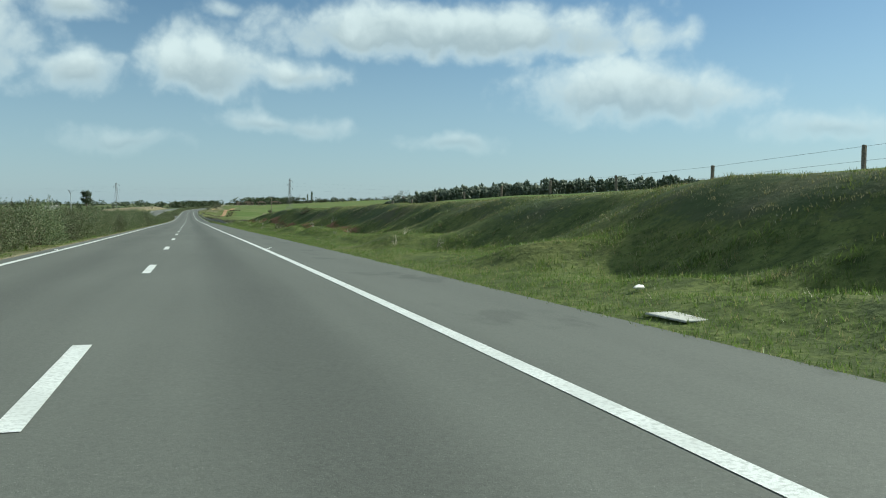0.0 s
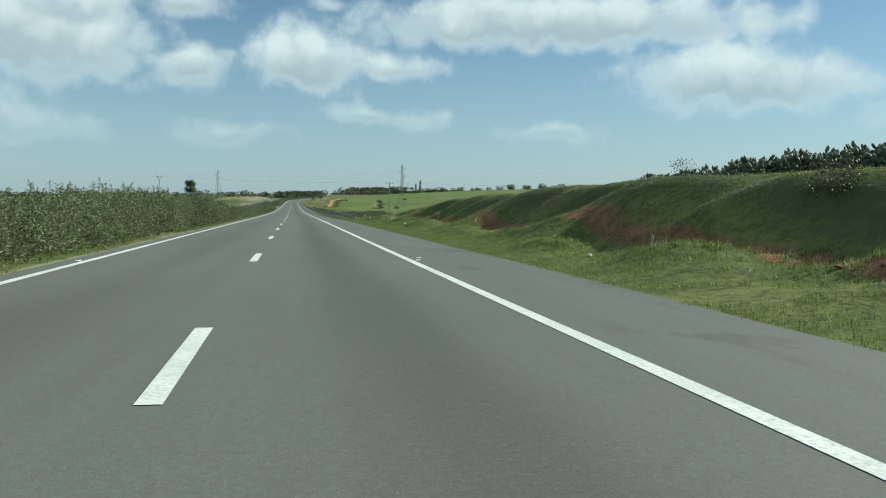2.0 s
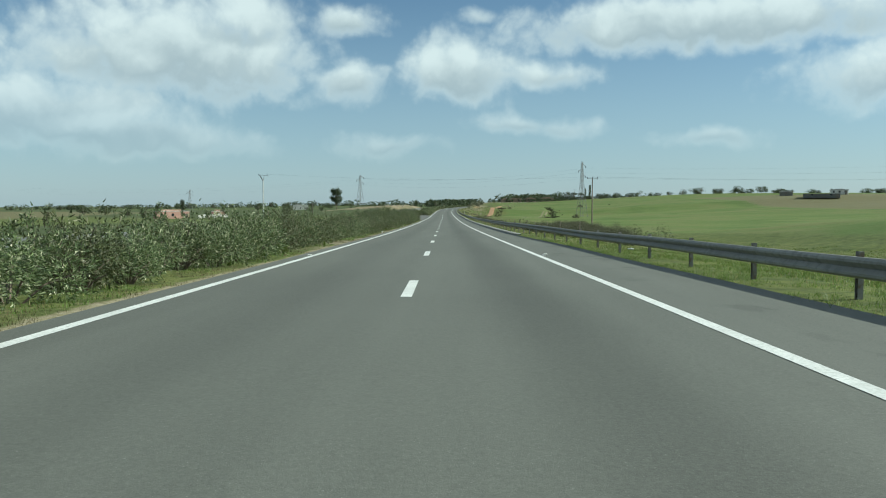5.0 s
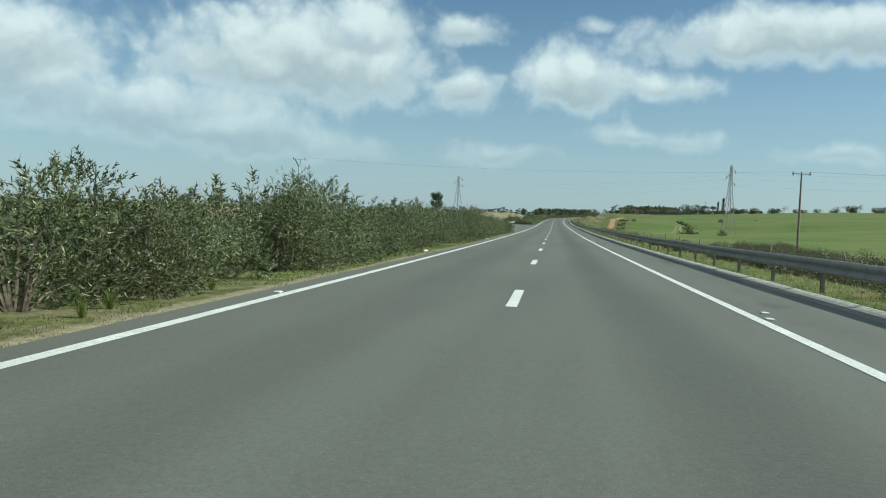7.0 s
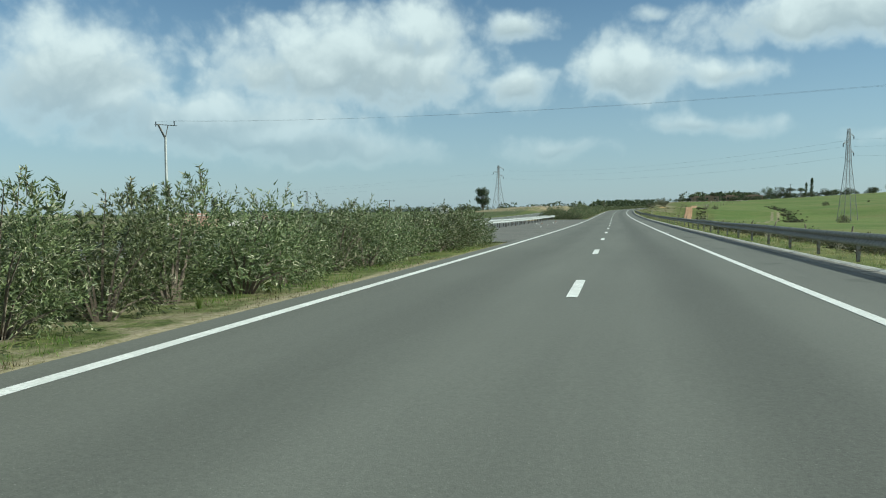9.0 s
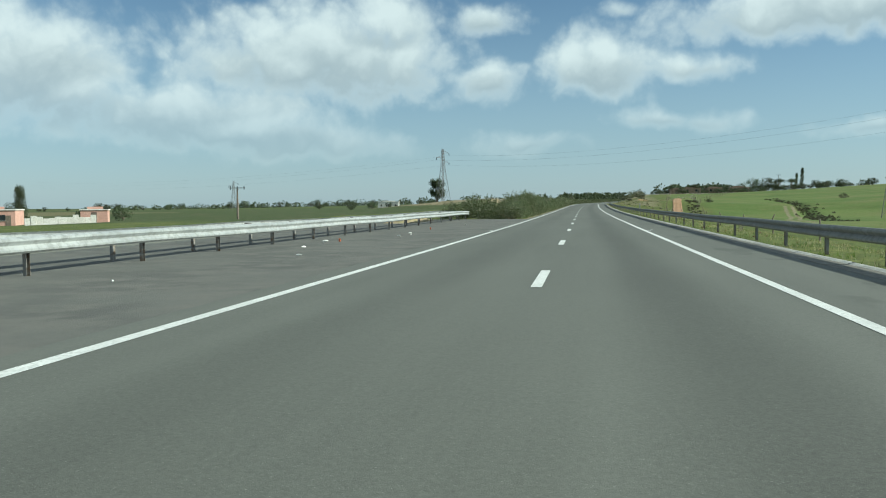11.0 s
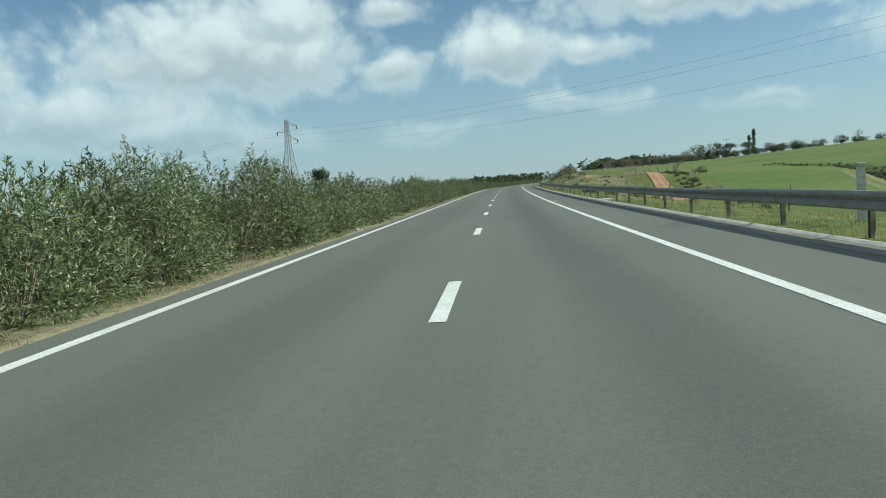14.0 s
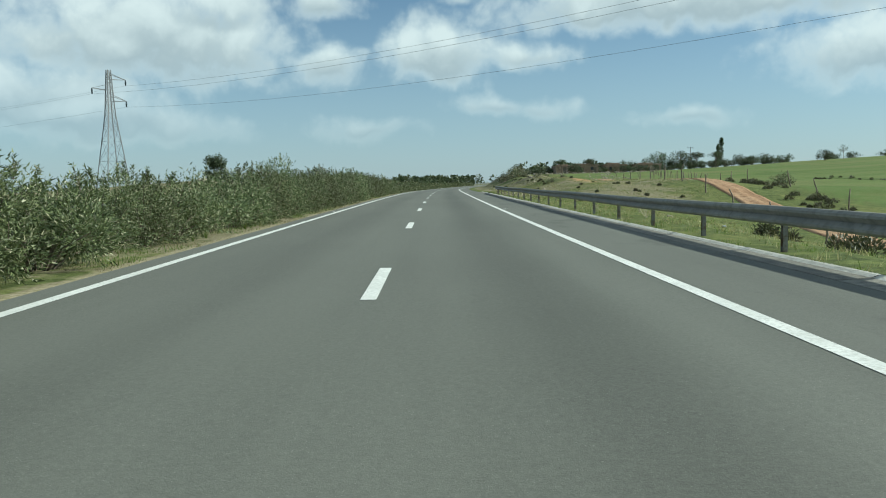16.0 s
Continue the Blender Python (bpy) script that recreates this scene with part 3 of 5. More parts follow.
def tube(points, radii, sides=5):
    """Vertices and faces of a tapered tube along points."""
    verts, faces = [], []
    for i, (p, r) in enumerate(zip(points, radii)):
        d = (points[min(i + 1, len(points) - 1)] - points[max(i - 1, 0)]).normalized()
        a = d.cross(Vector((0.3, 0.9, 0.2))).normalized()
        b = d.cross(a)
        verts += [p + r * (math.cos(2 * math.pi * k / sides) * a + math.sin(2 * math.pi * k / sides) * b) for k in range(sides)]
    for i in range(len(points) - 1):
        for k in range(sides):
            n = (k + 1) % sides
            faces.append((i * sides + k, i * sides + n, (i + 1) * sides + n, (i + 1) * sides + k))
    return verts, faces


def join(pieces):
    verts, faces = [], []
    for v, f in pieces:
        o = len(verts)
        verts += v
        faces += [tuple(i + o for i in g) for g in f]
    return verts, faces


def leaf_cards(centres, ways, length, width, rng, droop=0.15):
    """Pointed leaves, each two triangles folded along the middle: arrays of verts and faces."""
    m = len(centres)
    ways = ways / np.linalg.norm(ways, axis=1, keepdims=True)
    ref = rng.normal(size=(m, 3))
    side = np.cross(ways, ref)
    side /= np.linalg.norm(side, axis=1, keepdims=True) + 1e-9
    ln = (length * rng.uniform(0.7, 1.25, m))[:, None]
    wd = (width * rng.uniform(0.7, 1.2, m))[:, None]
    tip = centres + ways * ln - np.array([0, 0, 1.0]) * ln * droop
    mid = centres + ways * ln * 0.45
    v = np.stack([centres, mid + side * wd / 2, tip, mid - side * wd / 2], 1).reshape(-1, 3)
    return v, np.arange(4 * m).reshape(-1, 4)


def narrow_leaves(centres, ways, length, width, rng, droop=0.1):
    """Slender pointed leaves, one triangle each: arrays of verts and faces."""
    m = len(centres)
    ways = ways / np.linalg.norm(ways, axis=1, keepdims=True)
    side = np.cross(ways, rng.normal(size=(m, 3)))
    side /= np.linalg.norm(side, axis=1, keepdims=True) + 1e-9
    ln = (length * rng.uniform(0.65, 1.3, m))[:, None]
    wd = (width * rng.uniform(0.7, 1.25, m))[:, None]
    base = centres + ways * ln * 0.15
    v = np.stack([base + side * wd / 2, centres + ways * ln - np.array([0, 0, 1.0]) * ln * droop, base - side * wd / 2], 1).reshape(-1, 3)
    return v, np.arange(3 * m).reshape(-1, 3)


def frame_at(p, q):
    """A pose at p whose y axis runs towards q, z up."""
    d = (q - p).normalized()
    x = d.cross(Vector((0, 0, 1))).normalized()
    z = x.cross(d)
    m = Matrix((x, d, z)).transposed().to_4x4()
    m.translation = p
    return m


# ---- guard rails ----
def w_beam(length, material):
    """A pressed steel panel with two ridges, facing -x, along y, its middle at the origin."""
    prof = [(0.0, -0.155), (-0.03, -0.15), (-0.080, -0.112), (-0.083, -0.075), (-0.030, -0.018), (-0.012, 0.0), (-0.030, 0.018), (-0.083, 0.075), (-0.080, 0.112), (-0.03, 0.15), (0.0, 0.155)]
    ring = prof + [(x + 0.006, z) for x, z in reversed(prof)]
    verts = [Vector((x, y, z)) for y in (0.0, length) for x, z in ring]
    k = len(ring)
    faces = [(i, (i + 1) % k, k + (i + 1) % k, k + i) for i in range(k)]
    me = mesh("rail_panel", verts, faces, material)
    bm = bmesh.new()
    bm.from_mesh(me)
    bmesh.ops.recalc_face_normals(bm, faces=bm.faces)
    bm.to_mesh(me)
    bm.free()
    return me


def box_mesh(name, sx, sy, sz, material, bevel=0.0, z0=0.0):
    bm = bmesh.new()
    bmesh.ops.create_cube(bm, size=1)
    bmesh.ops.scale(bm, vec=(sx, sy, sz), verts=bm.verts)
    bmesh.ops.translate(bm, vec=(0, 0, sz / 2 + z0), verts=bm.verts)
    if bevel:
        bmesh.ops.bevel(bm, geom=bm.edges[:], offset=bevel, segments=1, affect="EDGES")
    me = bpy.data.meshes.new(name)
    bm.to_mesh(me)
    bm.free()
    me.materials.append(material)
    return me


def post_mesh():
    """A C-shaped steel post, open to one side."""
    bm = bmesh.new()
    for x, y, w, d in ((0.0, 0.045, 0.08, 0.008), (0.0, -0.045, 0.08, 0.008), (0.036, 0.0, 0.008, 0.09)):
        bmesh.ops.create_cube(bm, size=1, matrix=Matrix.Translation((x, y, 0.12)) @ Matrix.Diagonal((w, d, 1.14, 1)))
    me = bpy.data.meshes.new("post")
    bm.to_mesh(me)
    bm.free()
    me.materials.append(DULL_STEEL)
    return me


PANEL, SHADED_WORN_PANEL, POST = w_beam(4.03, STEEL), w_beam(4.03, SHADED_WORN_STEEL), post_mesh()
SPACER = box_mesh("spacer", 0.14, 0.10, 0.20, DULL_STEEL, 0.01, -0.10)


def guard_rail(stations, u_at, drop_at, label, facing=1, panel=None, base=on_road):
    """Panels on posts every 4 m. facing 1: towards -x; -1: towards +x."""
    root = tagged(new("guard_rail"), label, "guard rail", "guard rails")
    root.matrix_world = Matrix.Translation(base(stations[0], u_at(stations[0])))
    inv = root.matrix_world.inverted()
    bpy.context.view_layer.update()
    turn = Matrix.Rotation(math.pi, 4, "Z") if facing < 0 else Matrix.Identity(4)
    for a, b in zip(stations[:-1], stations[1:]):
        p, q = base(a, u_at(a), 0.575 + drop_at(a)), base(b, u_at(b), 0.575 + drop_at(b))
        m = frame_at(q, p) if facing < 0 else frame_at(p, q)
        ob = new("rail_panel", panel or PANEL)
        ob.parent, ob.matrix_basis = root, inv @ m
        if drop_at(a) > -0.35:
            post = new("post", POST)
            post.parent, post.matrix_basis = root, inv @ (Matrix.Translation(base(a, u_at(a) + 0.19 * facing)) @ turn)
            ob = new("spacer", SPACER)
            ob.parent, ob.matrix_basis = post, Matrix.Translation((-0.12, 0, 0.575 + drop_at(a)))
    return root


# right rail: its panels carry the shade of their road side as darker steel
R_RAIL = [165.0 + 4 * k for k in range(117)]
guard_rail(R_RAIL, lambda s: 6.32 + 0.14 * float(1 - smooth(s, 222, 240)) + 0.9 * float(1 - smooth(s, 165, 177)) + 1.1 * float(smooth(s, 617, 633)), lambda s: -0.09 * float(1 - smooth(s, 222, 240)) - 0.63 * float(1 - smooth(s, 165, 177)) - 0.3 * float(smooth(s, 620, 633)) + 0.012 * math.sin(s * 0.31),
           "weathered steel guard rail along the hard shoulder, coloured darker for its shaded side", 1, SHADED_WORN_PANEL)
L_RAIL = [349.0 + 4 * k for k in range(28)]
bend = lambda s: -9.25 - 0.9 * float(smooth(s, 448, 458)) + 0.05 * math.sin(s * 0.23)
guard_rail(L_RAIL, lambda s: bend(s), lambda s: 0.015 * math.sin(s * 0.4) - 0.12 * float(smooth(s, 446, 458)), "bright galvanised steel guard rail across the median gap", -1)
guard_rail(L_RAIL, lambda s: bend(s) - 1.15, lambda s: 0.02 * math.sin(s * 0.5) + 0.02, "second galvanised guard rail behind the first one", 1)

# ---- raised road studs beside the edge lines, every 52 m ----
STUD = box_mesh("road_stud", 0.11, 0.16, 0.022, WHITE_PLASTIC, 0.006, 0.0)
for k in range(12):
    s = 54.2 + 52 * k
    for u, ds in ((3.68, 0.0), (3.84, 0.9), (-3.68, 0.0)):
        ob = tagged(new("road_stud", STUD), "white raised road stud beside the edge line", "road stud", "road studs")
        ob.matrix_world = Matrix.Translation(on_road(s + ds, u, 0.001))

# ---- oleander bushes ----
def oleander(seed, tall, stems, tufts, per, leaf):
    """A full bush: stems from one base under a lobed crown of leaf tufts that reaches the ground, with shoots standing out of it. Arrays for stems and leaves."""
    rng = np.random.default_rng(seed)
    girth = 0.62 + 0.24 * tall
    pieces, centres, ways = [], [], []
    # lobes: smaller rounded masses about the middle
    lobes = []
    for k in range(int(7 + 5 * tall)):
        az, z = rng.uniform(0, 2 * math.pi), rng.uniform(0.30, 0.80) if k % 5 > 1 else rng.uniform(0.25, 0.45) / tall
        reach = girth * (0.66 if z < 0.55 else 0.42) * rng.uniform(0.6, 1.1)
        lobes.append((np.array([math.cos(az) * reach, math.sin(az) * reach, tall * z]), rng.uniform(0.34, 0.52) * min(1.15, 0.55 + 0.28 * tall)))
    for _ in range(stems):
        c, r = lobes[rng.integers(len(lobes))]
        end = Vector(c + rng.normal(size=3) * r * 0.4)
        end.z = max(end.z, 0.25)
        mid = end * 0.5 + Vector((0, 0, end.z * 0.12))
        pieces.append(tube([Vector((end.x * 0.12, end.y * 0.12, -0.05)), mid, end], [0.022, 0.015, 0.006], 3))
    for k in range(tufts):
        c, r = lobes[k % len(lobes)]
        d = rng.normal(size=3)
        d /= np.linalg.norm(d)
        p = c + d * r * np.array([1, 1, 0.9]) * rng.uniform(0.55, 1.08)
        p[2] = max(p[2], rng.uniform(0.05, 0.2))
        way = d + [0, 0, 0.55]
        way /= np.linalg.norm(way)
        g = rng.normal(size=(per, 3))
        g /= np.linalg.norm(g, axis=1, keepdims=True)
        centres.append(p + way * rng.uniform(-0.10, 0.10, (per, 1)))
        ways.append(g * 0.75 + way)
    for _ in range(int(10 + 5 * tall)):      # shoots
        c, r = lobes[rng.integers(len(lobes))]
        lean = rng.normal(size=3) * 0.35
        way = np.array([lean[0], lean[1], 1.0])
        way /= np.linalg.norm(way)
        foot = c + [0, 0, r * 0.6]
        long = rng.uniform(0.15, 0.45) * (0.6 + 0.15 * tall)
        pieces.append(tube([Vector(foot), Vector(foot + way * long)], [0.006, 0.003], 3))
        m = int(16 + 20 * long)
        g = rng.normal(size=(m, 3))
        g /= np.linalg.norm(g, axis=1, keepdims=True)
        centres.append(foot + way * rng.uniform(0.1, 1.0, (m, 1)) * long)
        ways.append(g * 0.8 + way * 0.9)
    at = np.concatenate(centres)
    down = tall / np.percentile(at[:, 2], 98.5)
    at[:, 2] *= down
    verts, faces = join(pieces)
    verts = [Vector((q.x, q.y, q.z * down)) for q in verts]
    return verts, faces, *narrow_leaves(at, np.concatenate(ways), leaf, leaf * 0.25, rng, 0.1)


def bush_model(shape):
    verts, faces, v, f = shape
    bush = tagged(new("oleander_bush", mesh("stems", verts, faces, BARK)), "grey-green oleander bush in the median hedge", "bush", "median hedge")
    part("foliage", quick("foliage", v, f, LEAF), None, bush)
    return bush


def far_away(ob):
    """The model stands far under the ground, out of sight; its copies are the ones in the place."""
    for o in (*ob.children_recursive, ob):
        bpy.data.objects.remove(o)


HEDGE_H = [(-10, 1.9), (57, 1.95), (70, 1.8), (92, 1.8), (109, 1.6), (117, 1.9), (132, 2.1), (144, 1.95), (152, 2.25), (163, 1.6), (170, 1.3), (200, 1.3), (216, 1.6), (220, 1.3), (232, 1.45), (246, 1.65), (250, 1.5), (259, 2.1), (262, 1.5), (266, 2.0), (272, 2.15), (276, 1.7), (280, 1.4), (282.5, 1.25), (283.5, 2.25), (288.8, 2.3), (289.8, 0.95), (294.5, 0.95), (296, 1.15), (298, 1.6), (303, 2.0), (305, 2.55), (312, 2.4), (318, 1.85), (330, 1.6), (350, 1.5),
           (447, 1.3), (452, 1.6), (459, 2.0), (466, 2.2), (469.5, 2.25), (470.8, 3.15), (474, 3.15), (475.2, 2.0), (476.5, 1.3), (479, 1.2), (481, 1.8), (484, 2.2), (497, 2.3), (502, 1.5), (505, 1.7), (510, 2.25), (517, 1.6), (524, 1.5), (530, 1.9), (535, 2.3), (540, 1.8), (550, 2.1), (554, 1.6), (557, 1.9), (560, 1.55), (568, 2.0), (598, 2.2), (655, 1.6), (900, 1.8)]


def hedge_height(s):
    return float(np.interp(s, [a for a, _ in HEDGE_H], [b for _, b in HEDGE_H]))


def plant_hedges():
    rng = np.random.default_rng(11)
    sizes = (1.2, 1.2, 1.8, 1.8, 1.8, 2.5, 2.5, 3.3)
    near = [bush_model(oleander(20 + k, h, int(8 + 4 * h), int(190 + (560 if h > 2.4 else 340) * h), 8, 0.095)) for k, h in enumerate(sizes)]
    back = [oleander(40 + k, h, 2, int(60 + 130 * h), 6, 0.15)[2:] for k, h in enumerate(sizes)]
    far_sizes = (2.0, 2.0, 2.0, 2.0)
    far = [oleander(60 + k, 2.0, 2, 150, 4, 0.28)[2:] for k in range(4)]

    def stance(s, u, known, share=1.0):
        """Which model suits the hedge's height at s, and how it stands."""
        h = share * hedge_height(s) * rng.uniform(0.80, 1.03) * (1 + 0.10 * float(lumps(s, 0, 2.7, 4)))
        off = np.abs(np.array(known) - h) + rng.uniform(0, 0.12, len(known))
        k = int(np.argmin(off))
        grow = h / known[k]
        wide = rng.uniform(0.98, 1.18) * (grow if len(set(known)) > 1 else 1.1)
        return k, Matrix.Translation(spot(s, u, -0.03)) @ Matrix.Rotation(rng.uniform(0, 6.28), 4, "Z") @ Matrix.Diagonal((wide, wide, grow, 1))
    for s0, s1 in ((26, 351), (450, 640)):
        for s in np.arange(s0, s1, 1.72):
            if 475.6 < s < 482.0 or 289.9 < s < 294.2:
                continue
            k, m = stance(s + rng.uniform(-0.55, 0.55), -5.5 + rng.uniform(-0.25, 0.25), sizes)
            copy_thing(near[k], m)
    rows = [(s, -7.0, back) for s0, s1 in ((26, 351), (450, 640)) for s in np.arange(s0, s1, 1.5)]
    rows += [(rng.uniform(450, 472), rng.uniform(-12.0, -8.0), back) for _ in range(26)]
    rows += [(s, -5.9, far) for s in np.arange(-40, 26, 2.2)]
    rows += [(s, u, far) for u in (-5.5, -7.2) for s in np.arange(640, 1000, 1.9)]
    verts, faces, n = [], [], 0
    for s, u, kinds in rows:
        k, m = stance(s + rng.uniform(-0.4, 0.4), u + rng.uniform(-0.3, 0.3), sizes if kinds is back else far_sizes, 0.9 if kinds is back else 1.0)
        m = np.array(m)
        v, f = kinds[k]
        verts.append(v @ m[:3, :3].T + m[:3, 3])
        faces.append(f + n)
        n += len(v)
    tagged(new("hedge_growth", quick("hedge_growth", np.concatenate(verts), np.concatenate(faces), LEAF)), "dense oleander growth behind and beyond the single bushes", "hedge", kind="stuff")
    for k in near:
        far_away(k)


plant_hedges()

# ---- trees ----
def tree(name, seed, height, crown_r, crown_z, clumps, per, leaf, material, label, category="tree", flat=1.0, trunk=0.16, column=False):
    """A tapered trunk with limbs that end in clumps of leaves."""
    rng = np.random.default_rng(seed)
    pieces, centres, ways = [], [], []
    top = Vector((rng.normal() * 0.15, rng.normal() * 0.15, height * 0.86))
    fork = top * (crown_z * 0.7)
    pieces.append(tube([Vector((0, 0, -0.1)), fork * 0.5 + Vector((0.06, 0, 0)), fork, top], [trunk, trunk * 0.8, trunk * 0.62, trunk * 0.15], 6))
    for _ in range(clumps):
        if column:
            t = rng.uniform(0.08, 1.0)
            r = crown_r * (1.05 - t) ** (0.6 if crown_r < 2 else 1.0)
            az = rng.uniform(0, 6.283)
            c = Vector((math.cos(az) * r * rng.uniform(0.2, 0.9), math.sin(az) * r * rng.uniform(0.2, 0.9), height * t))
            size = crown_r * 0.45
        else:
            d = rng.normal(size=3)
            d /= np.linalg.norm(d)
            d *= rng.uniform(0.45, 1.0)
            c = Vector((d[0] * crown_r, d[1] * crown_r, height * (1 + crown_z) / 2 + d[2] * height * (1 - crown_z) / 2 * flat))
            size = crown_r * rng.uniform(0.26, 0.42)
        start = fork.lerp(top, rng.uniform(0, 0.5)) if not column else Vector((0, 0, max(0.2, c.z * 0.8)))
        mid = start.lerp(c, 0.55) + Vector((0, 0, 0.05 * height * rng.uniform(-0.3, 1)))
        pieces.append(tube([start, mid, c], [trunk * 0.3, trunk * 0.2, trunk * 0.07], 4))
        g = rng.normal(size=(per, 3))
        g = g / np.linalg.norm(g, axis=1, keepdims=True) * (rng.uniform(0, 1, (per, 1)) ** 0.45)
        centres.append(np.array(c) + g * size * np.array([1, 1, 0.8]))
        ways.append(g + rng.normal(size=(per, 3)) * 0.6)
    verts, faces = join(pieces)
    root = tagged(new(name), label, category, category + "s of the fields")
    part("trunk", mesh("trunk", verts, faces, BARK, True), None, root)
    v, f = leaf_cards(np.concatenate(centres), np.concatenate(ways), leaf, leaf * 0.55, rng)
    part("crown", quick("crown", v, f, material), None, root)
    return root


def stand(model, s, u, size=1.0, tall=1.0, turn=0.0, sink=0.0):
    m = Matrix.Translation(spot(s, u, -0.05 - sink)) @ Matrix.Rotation(turn, 4, "Z") @ Matrix.Diagonal((size, size, size * tall, 1))
    return copy_thing(model, m)


def plant_trees():
    rng = np.random.default_rng(5)
    gum = tree("eucalyptus_tree", 1, 15, 4.4, 0.16, 46, 110, 0.6, TREE_LEAF, "tall dark eucalyptus with an uneven crown standing in a field", trunk=0.35)
    round_tree = [tree("field_tree", 2 + k, 6.5, 3.6, 0.06, 26, 42, 0.55, TREE_LEAF, "dark round-crowned tree on the edge of a field", trunk=0.2) for k in range(3)]
    cypress = tree("cypress_tree", 9, 12, 1.3, 0.0, 60, 50, 0.4, TREE_LEAF, "slender dark cypress above the village trees", trunk=0.15, column=True)
    pine = tree("umbrella_pine", 12, 9, 3.4, 0.68, 24, 60, 0.45, TREE_LEAF, "flat-topped pine beside the village", flat=0.9, trunk=0.2)
    conifer = tree("araucaria_tree", 13, 12, 3.0, 0.0, 70, 40, 0.5, TREE_LEAF, "pointed conifer beside a pink farmhouse", trunk=0.2, column=True)
    bare = tree("thin_tree", 14, 6, 2.6, 0.4, 16, 16, 0.3, SHRUB_LEAF, "sparse small tree with thin leaves on the ridge", trunk=0.12)
    shrub = [tree("field_shrub", 15 + k, 1.3, 1.3, -0.25, 22, 60, 0.15, SHRUB_LEAF, "low dark shrub on rough grass", "shrub", trunk=0.04) for k in range(3)]
    stand(gum, 930, -124, 1.2, 1.15, 0.4)
    # trees of the village on the rising ground
    for s, u, k, z, t in ((880, 108, cypress, 1.0, 1.0), (866, 103, cypress, 0.8, 0.95), (866, 88, round_tree[0], 1.25, 1.0), (875, 80, round_tree[1], 1.2, 1.0), (850, 72, round_tree[2], 0.8, 0.9), (845, 62, round_tree[1], 0.8, 0.9),
                          (860, 93, pine, 0.8, 0.9), (850, 98, pine, 0.75, 0.9), (880, 116, round_tree[2], 0.9, 0.8), (890, 124, round_tree[0], 0.85, 0.8), (900, 133, round_tree[1], 0.9, 0.8), (835, 56, round_tree[0], 0.75, 0.9),
                          (830, 50, round_tree[2], 0.65, 0.9), (820, 46, pine, 0.6, 0.9), (815, 36, round_tree[1], 0.8, 0.9), (795, 34, pine, 0.55, 0.9), (800, 39, round_tree[0], 0.6, 0.9),
                          (845, 138, round_tree[0], 0.8, 0.85), (850, 147, bare, 1.0, 1.0), (860, 190, bare, 1.1, 0.9), (858, 183, bare, 1.0, 0.9), (856, 198, bare, 1.1, 1.0), (860, 215, round_tree[1], 1.0, 0.7), (862, 230, round_tree[2], 1.3, 0.7), (866, 250, round_tree[0], 1.4, 0.7)):
        stand(k, s, u, z, t, rng.uniform(0, 6))
    for k in range(46):      # the village's own belt of trees
        t = k / 46
        stand(round_tree[k % 3], 838 + 55 * t + rng.uniform(-8, 8), 44 + 95 * t + rng.uniform(-3, 3), rng.uniform(0.42, 0.78), rng.uniform(0.65, 0.95), rng.uniform(0, 6))
    for k in range(34):      # smaller ones between and before the village houses
        u = 24 + 1.7 * k + rng.uniform(-1, 1)
        stand(round_tree[k % 3], 806 + 0.35 * (u - 24) + rng.uniform(-6, 14), u, rng.uniform(0.26, 0.46), rng.uniform(0.8, 1.1), rng.uniform(0, 6))
    for k in range(70):      # a row along the top of the far field
        u = 150 + 8.5 * k + rng.uniform(-5, 5)
        stand(round_tree[k % 3], 980 - 0.35 * u + rng.uniform(-15, 15), u, rng.uniform(0.8, 1.5), rng.uniform(0.5, 0.75), rng.uniform(0, 6), 0.9)
    for k in range(46):      # scattered trees over the plain beyond the other carriageway
        u = -rng.uniform(140, 620)
        stand(round_tree[k % 3], 650 + rng.uniform(0, 700) - 0.2 * u, u, rng.uniform(0.55, 1.15), rng.uniform(0.7, 1.1), rng.uniform(0, 6))
    stand(conifer, 520, -110, 0.62, 1.0)
    for s, u, z in ((515, -114, 0.7), (528, -101, 0.55), (540, -100, 0.6), (600, -190, 1.0), (606, -181, 0.9), (560, -150, 0.6), (700, -90, 0.6), (706, -84, 0.5), (760, -120, 0.8), (500, -118, 0.8)):
        stand(round_tree[int(s) % 3], s, u, z, 0.9, rng.uniform(0, 6))
    for k in range(13):      # an even orchard row far out on the plain
        stand(round_tree[k % 3], 850 + rng.uniform(-3, 3), -92 + 4.9 * k + rng.uniform(-0.7, 0.7), rng.uniform(0.42, 0.52), rng.uniform(0.95, 1.15), rng.uniform(0, 6))
    stand(bare, 950, -34, 1.05, 0.95, 0.5)
    stand(bare, 157, 36, 0.5, 1.1, 0.2)
    # shrubs: the wet hollow by the rail, the gullies in the field, the end of the rail
    for s, u, z in ((700, 14, 1.6), (712, 16, 1.9), (690, 12, 1.3), (727, 17, 2.2), (680, 18, 1.0), (742, 18, 2.2), (760, 18, 2.4)):
        stand(shrub[int(s) % 3], s, u, z, 1.0, rng.uniform(0, 6))
    for s, u, z in ((89.8, 8.0, 0.4), (103, 11.8, 0.5), (545, 59, 1.5), (638, 75, 1.1), (618, 34, 0.9), (660, 95, 0.5), (650, 14, 0.5), (640, 16, 0.45), (628, 13, 0.4)):
        stand(shrub[int(s) % 3], s, u, z, 1.0, rng.uniform(0, 6))
    for model in [gum, cypress, pine, conifer, bare, *round_tree, *shrub]:
        far_away(model)


plant_trees()


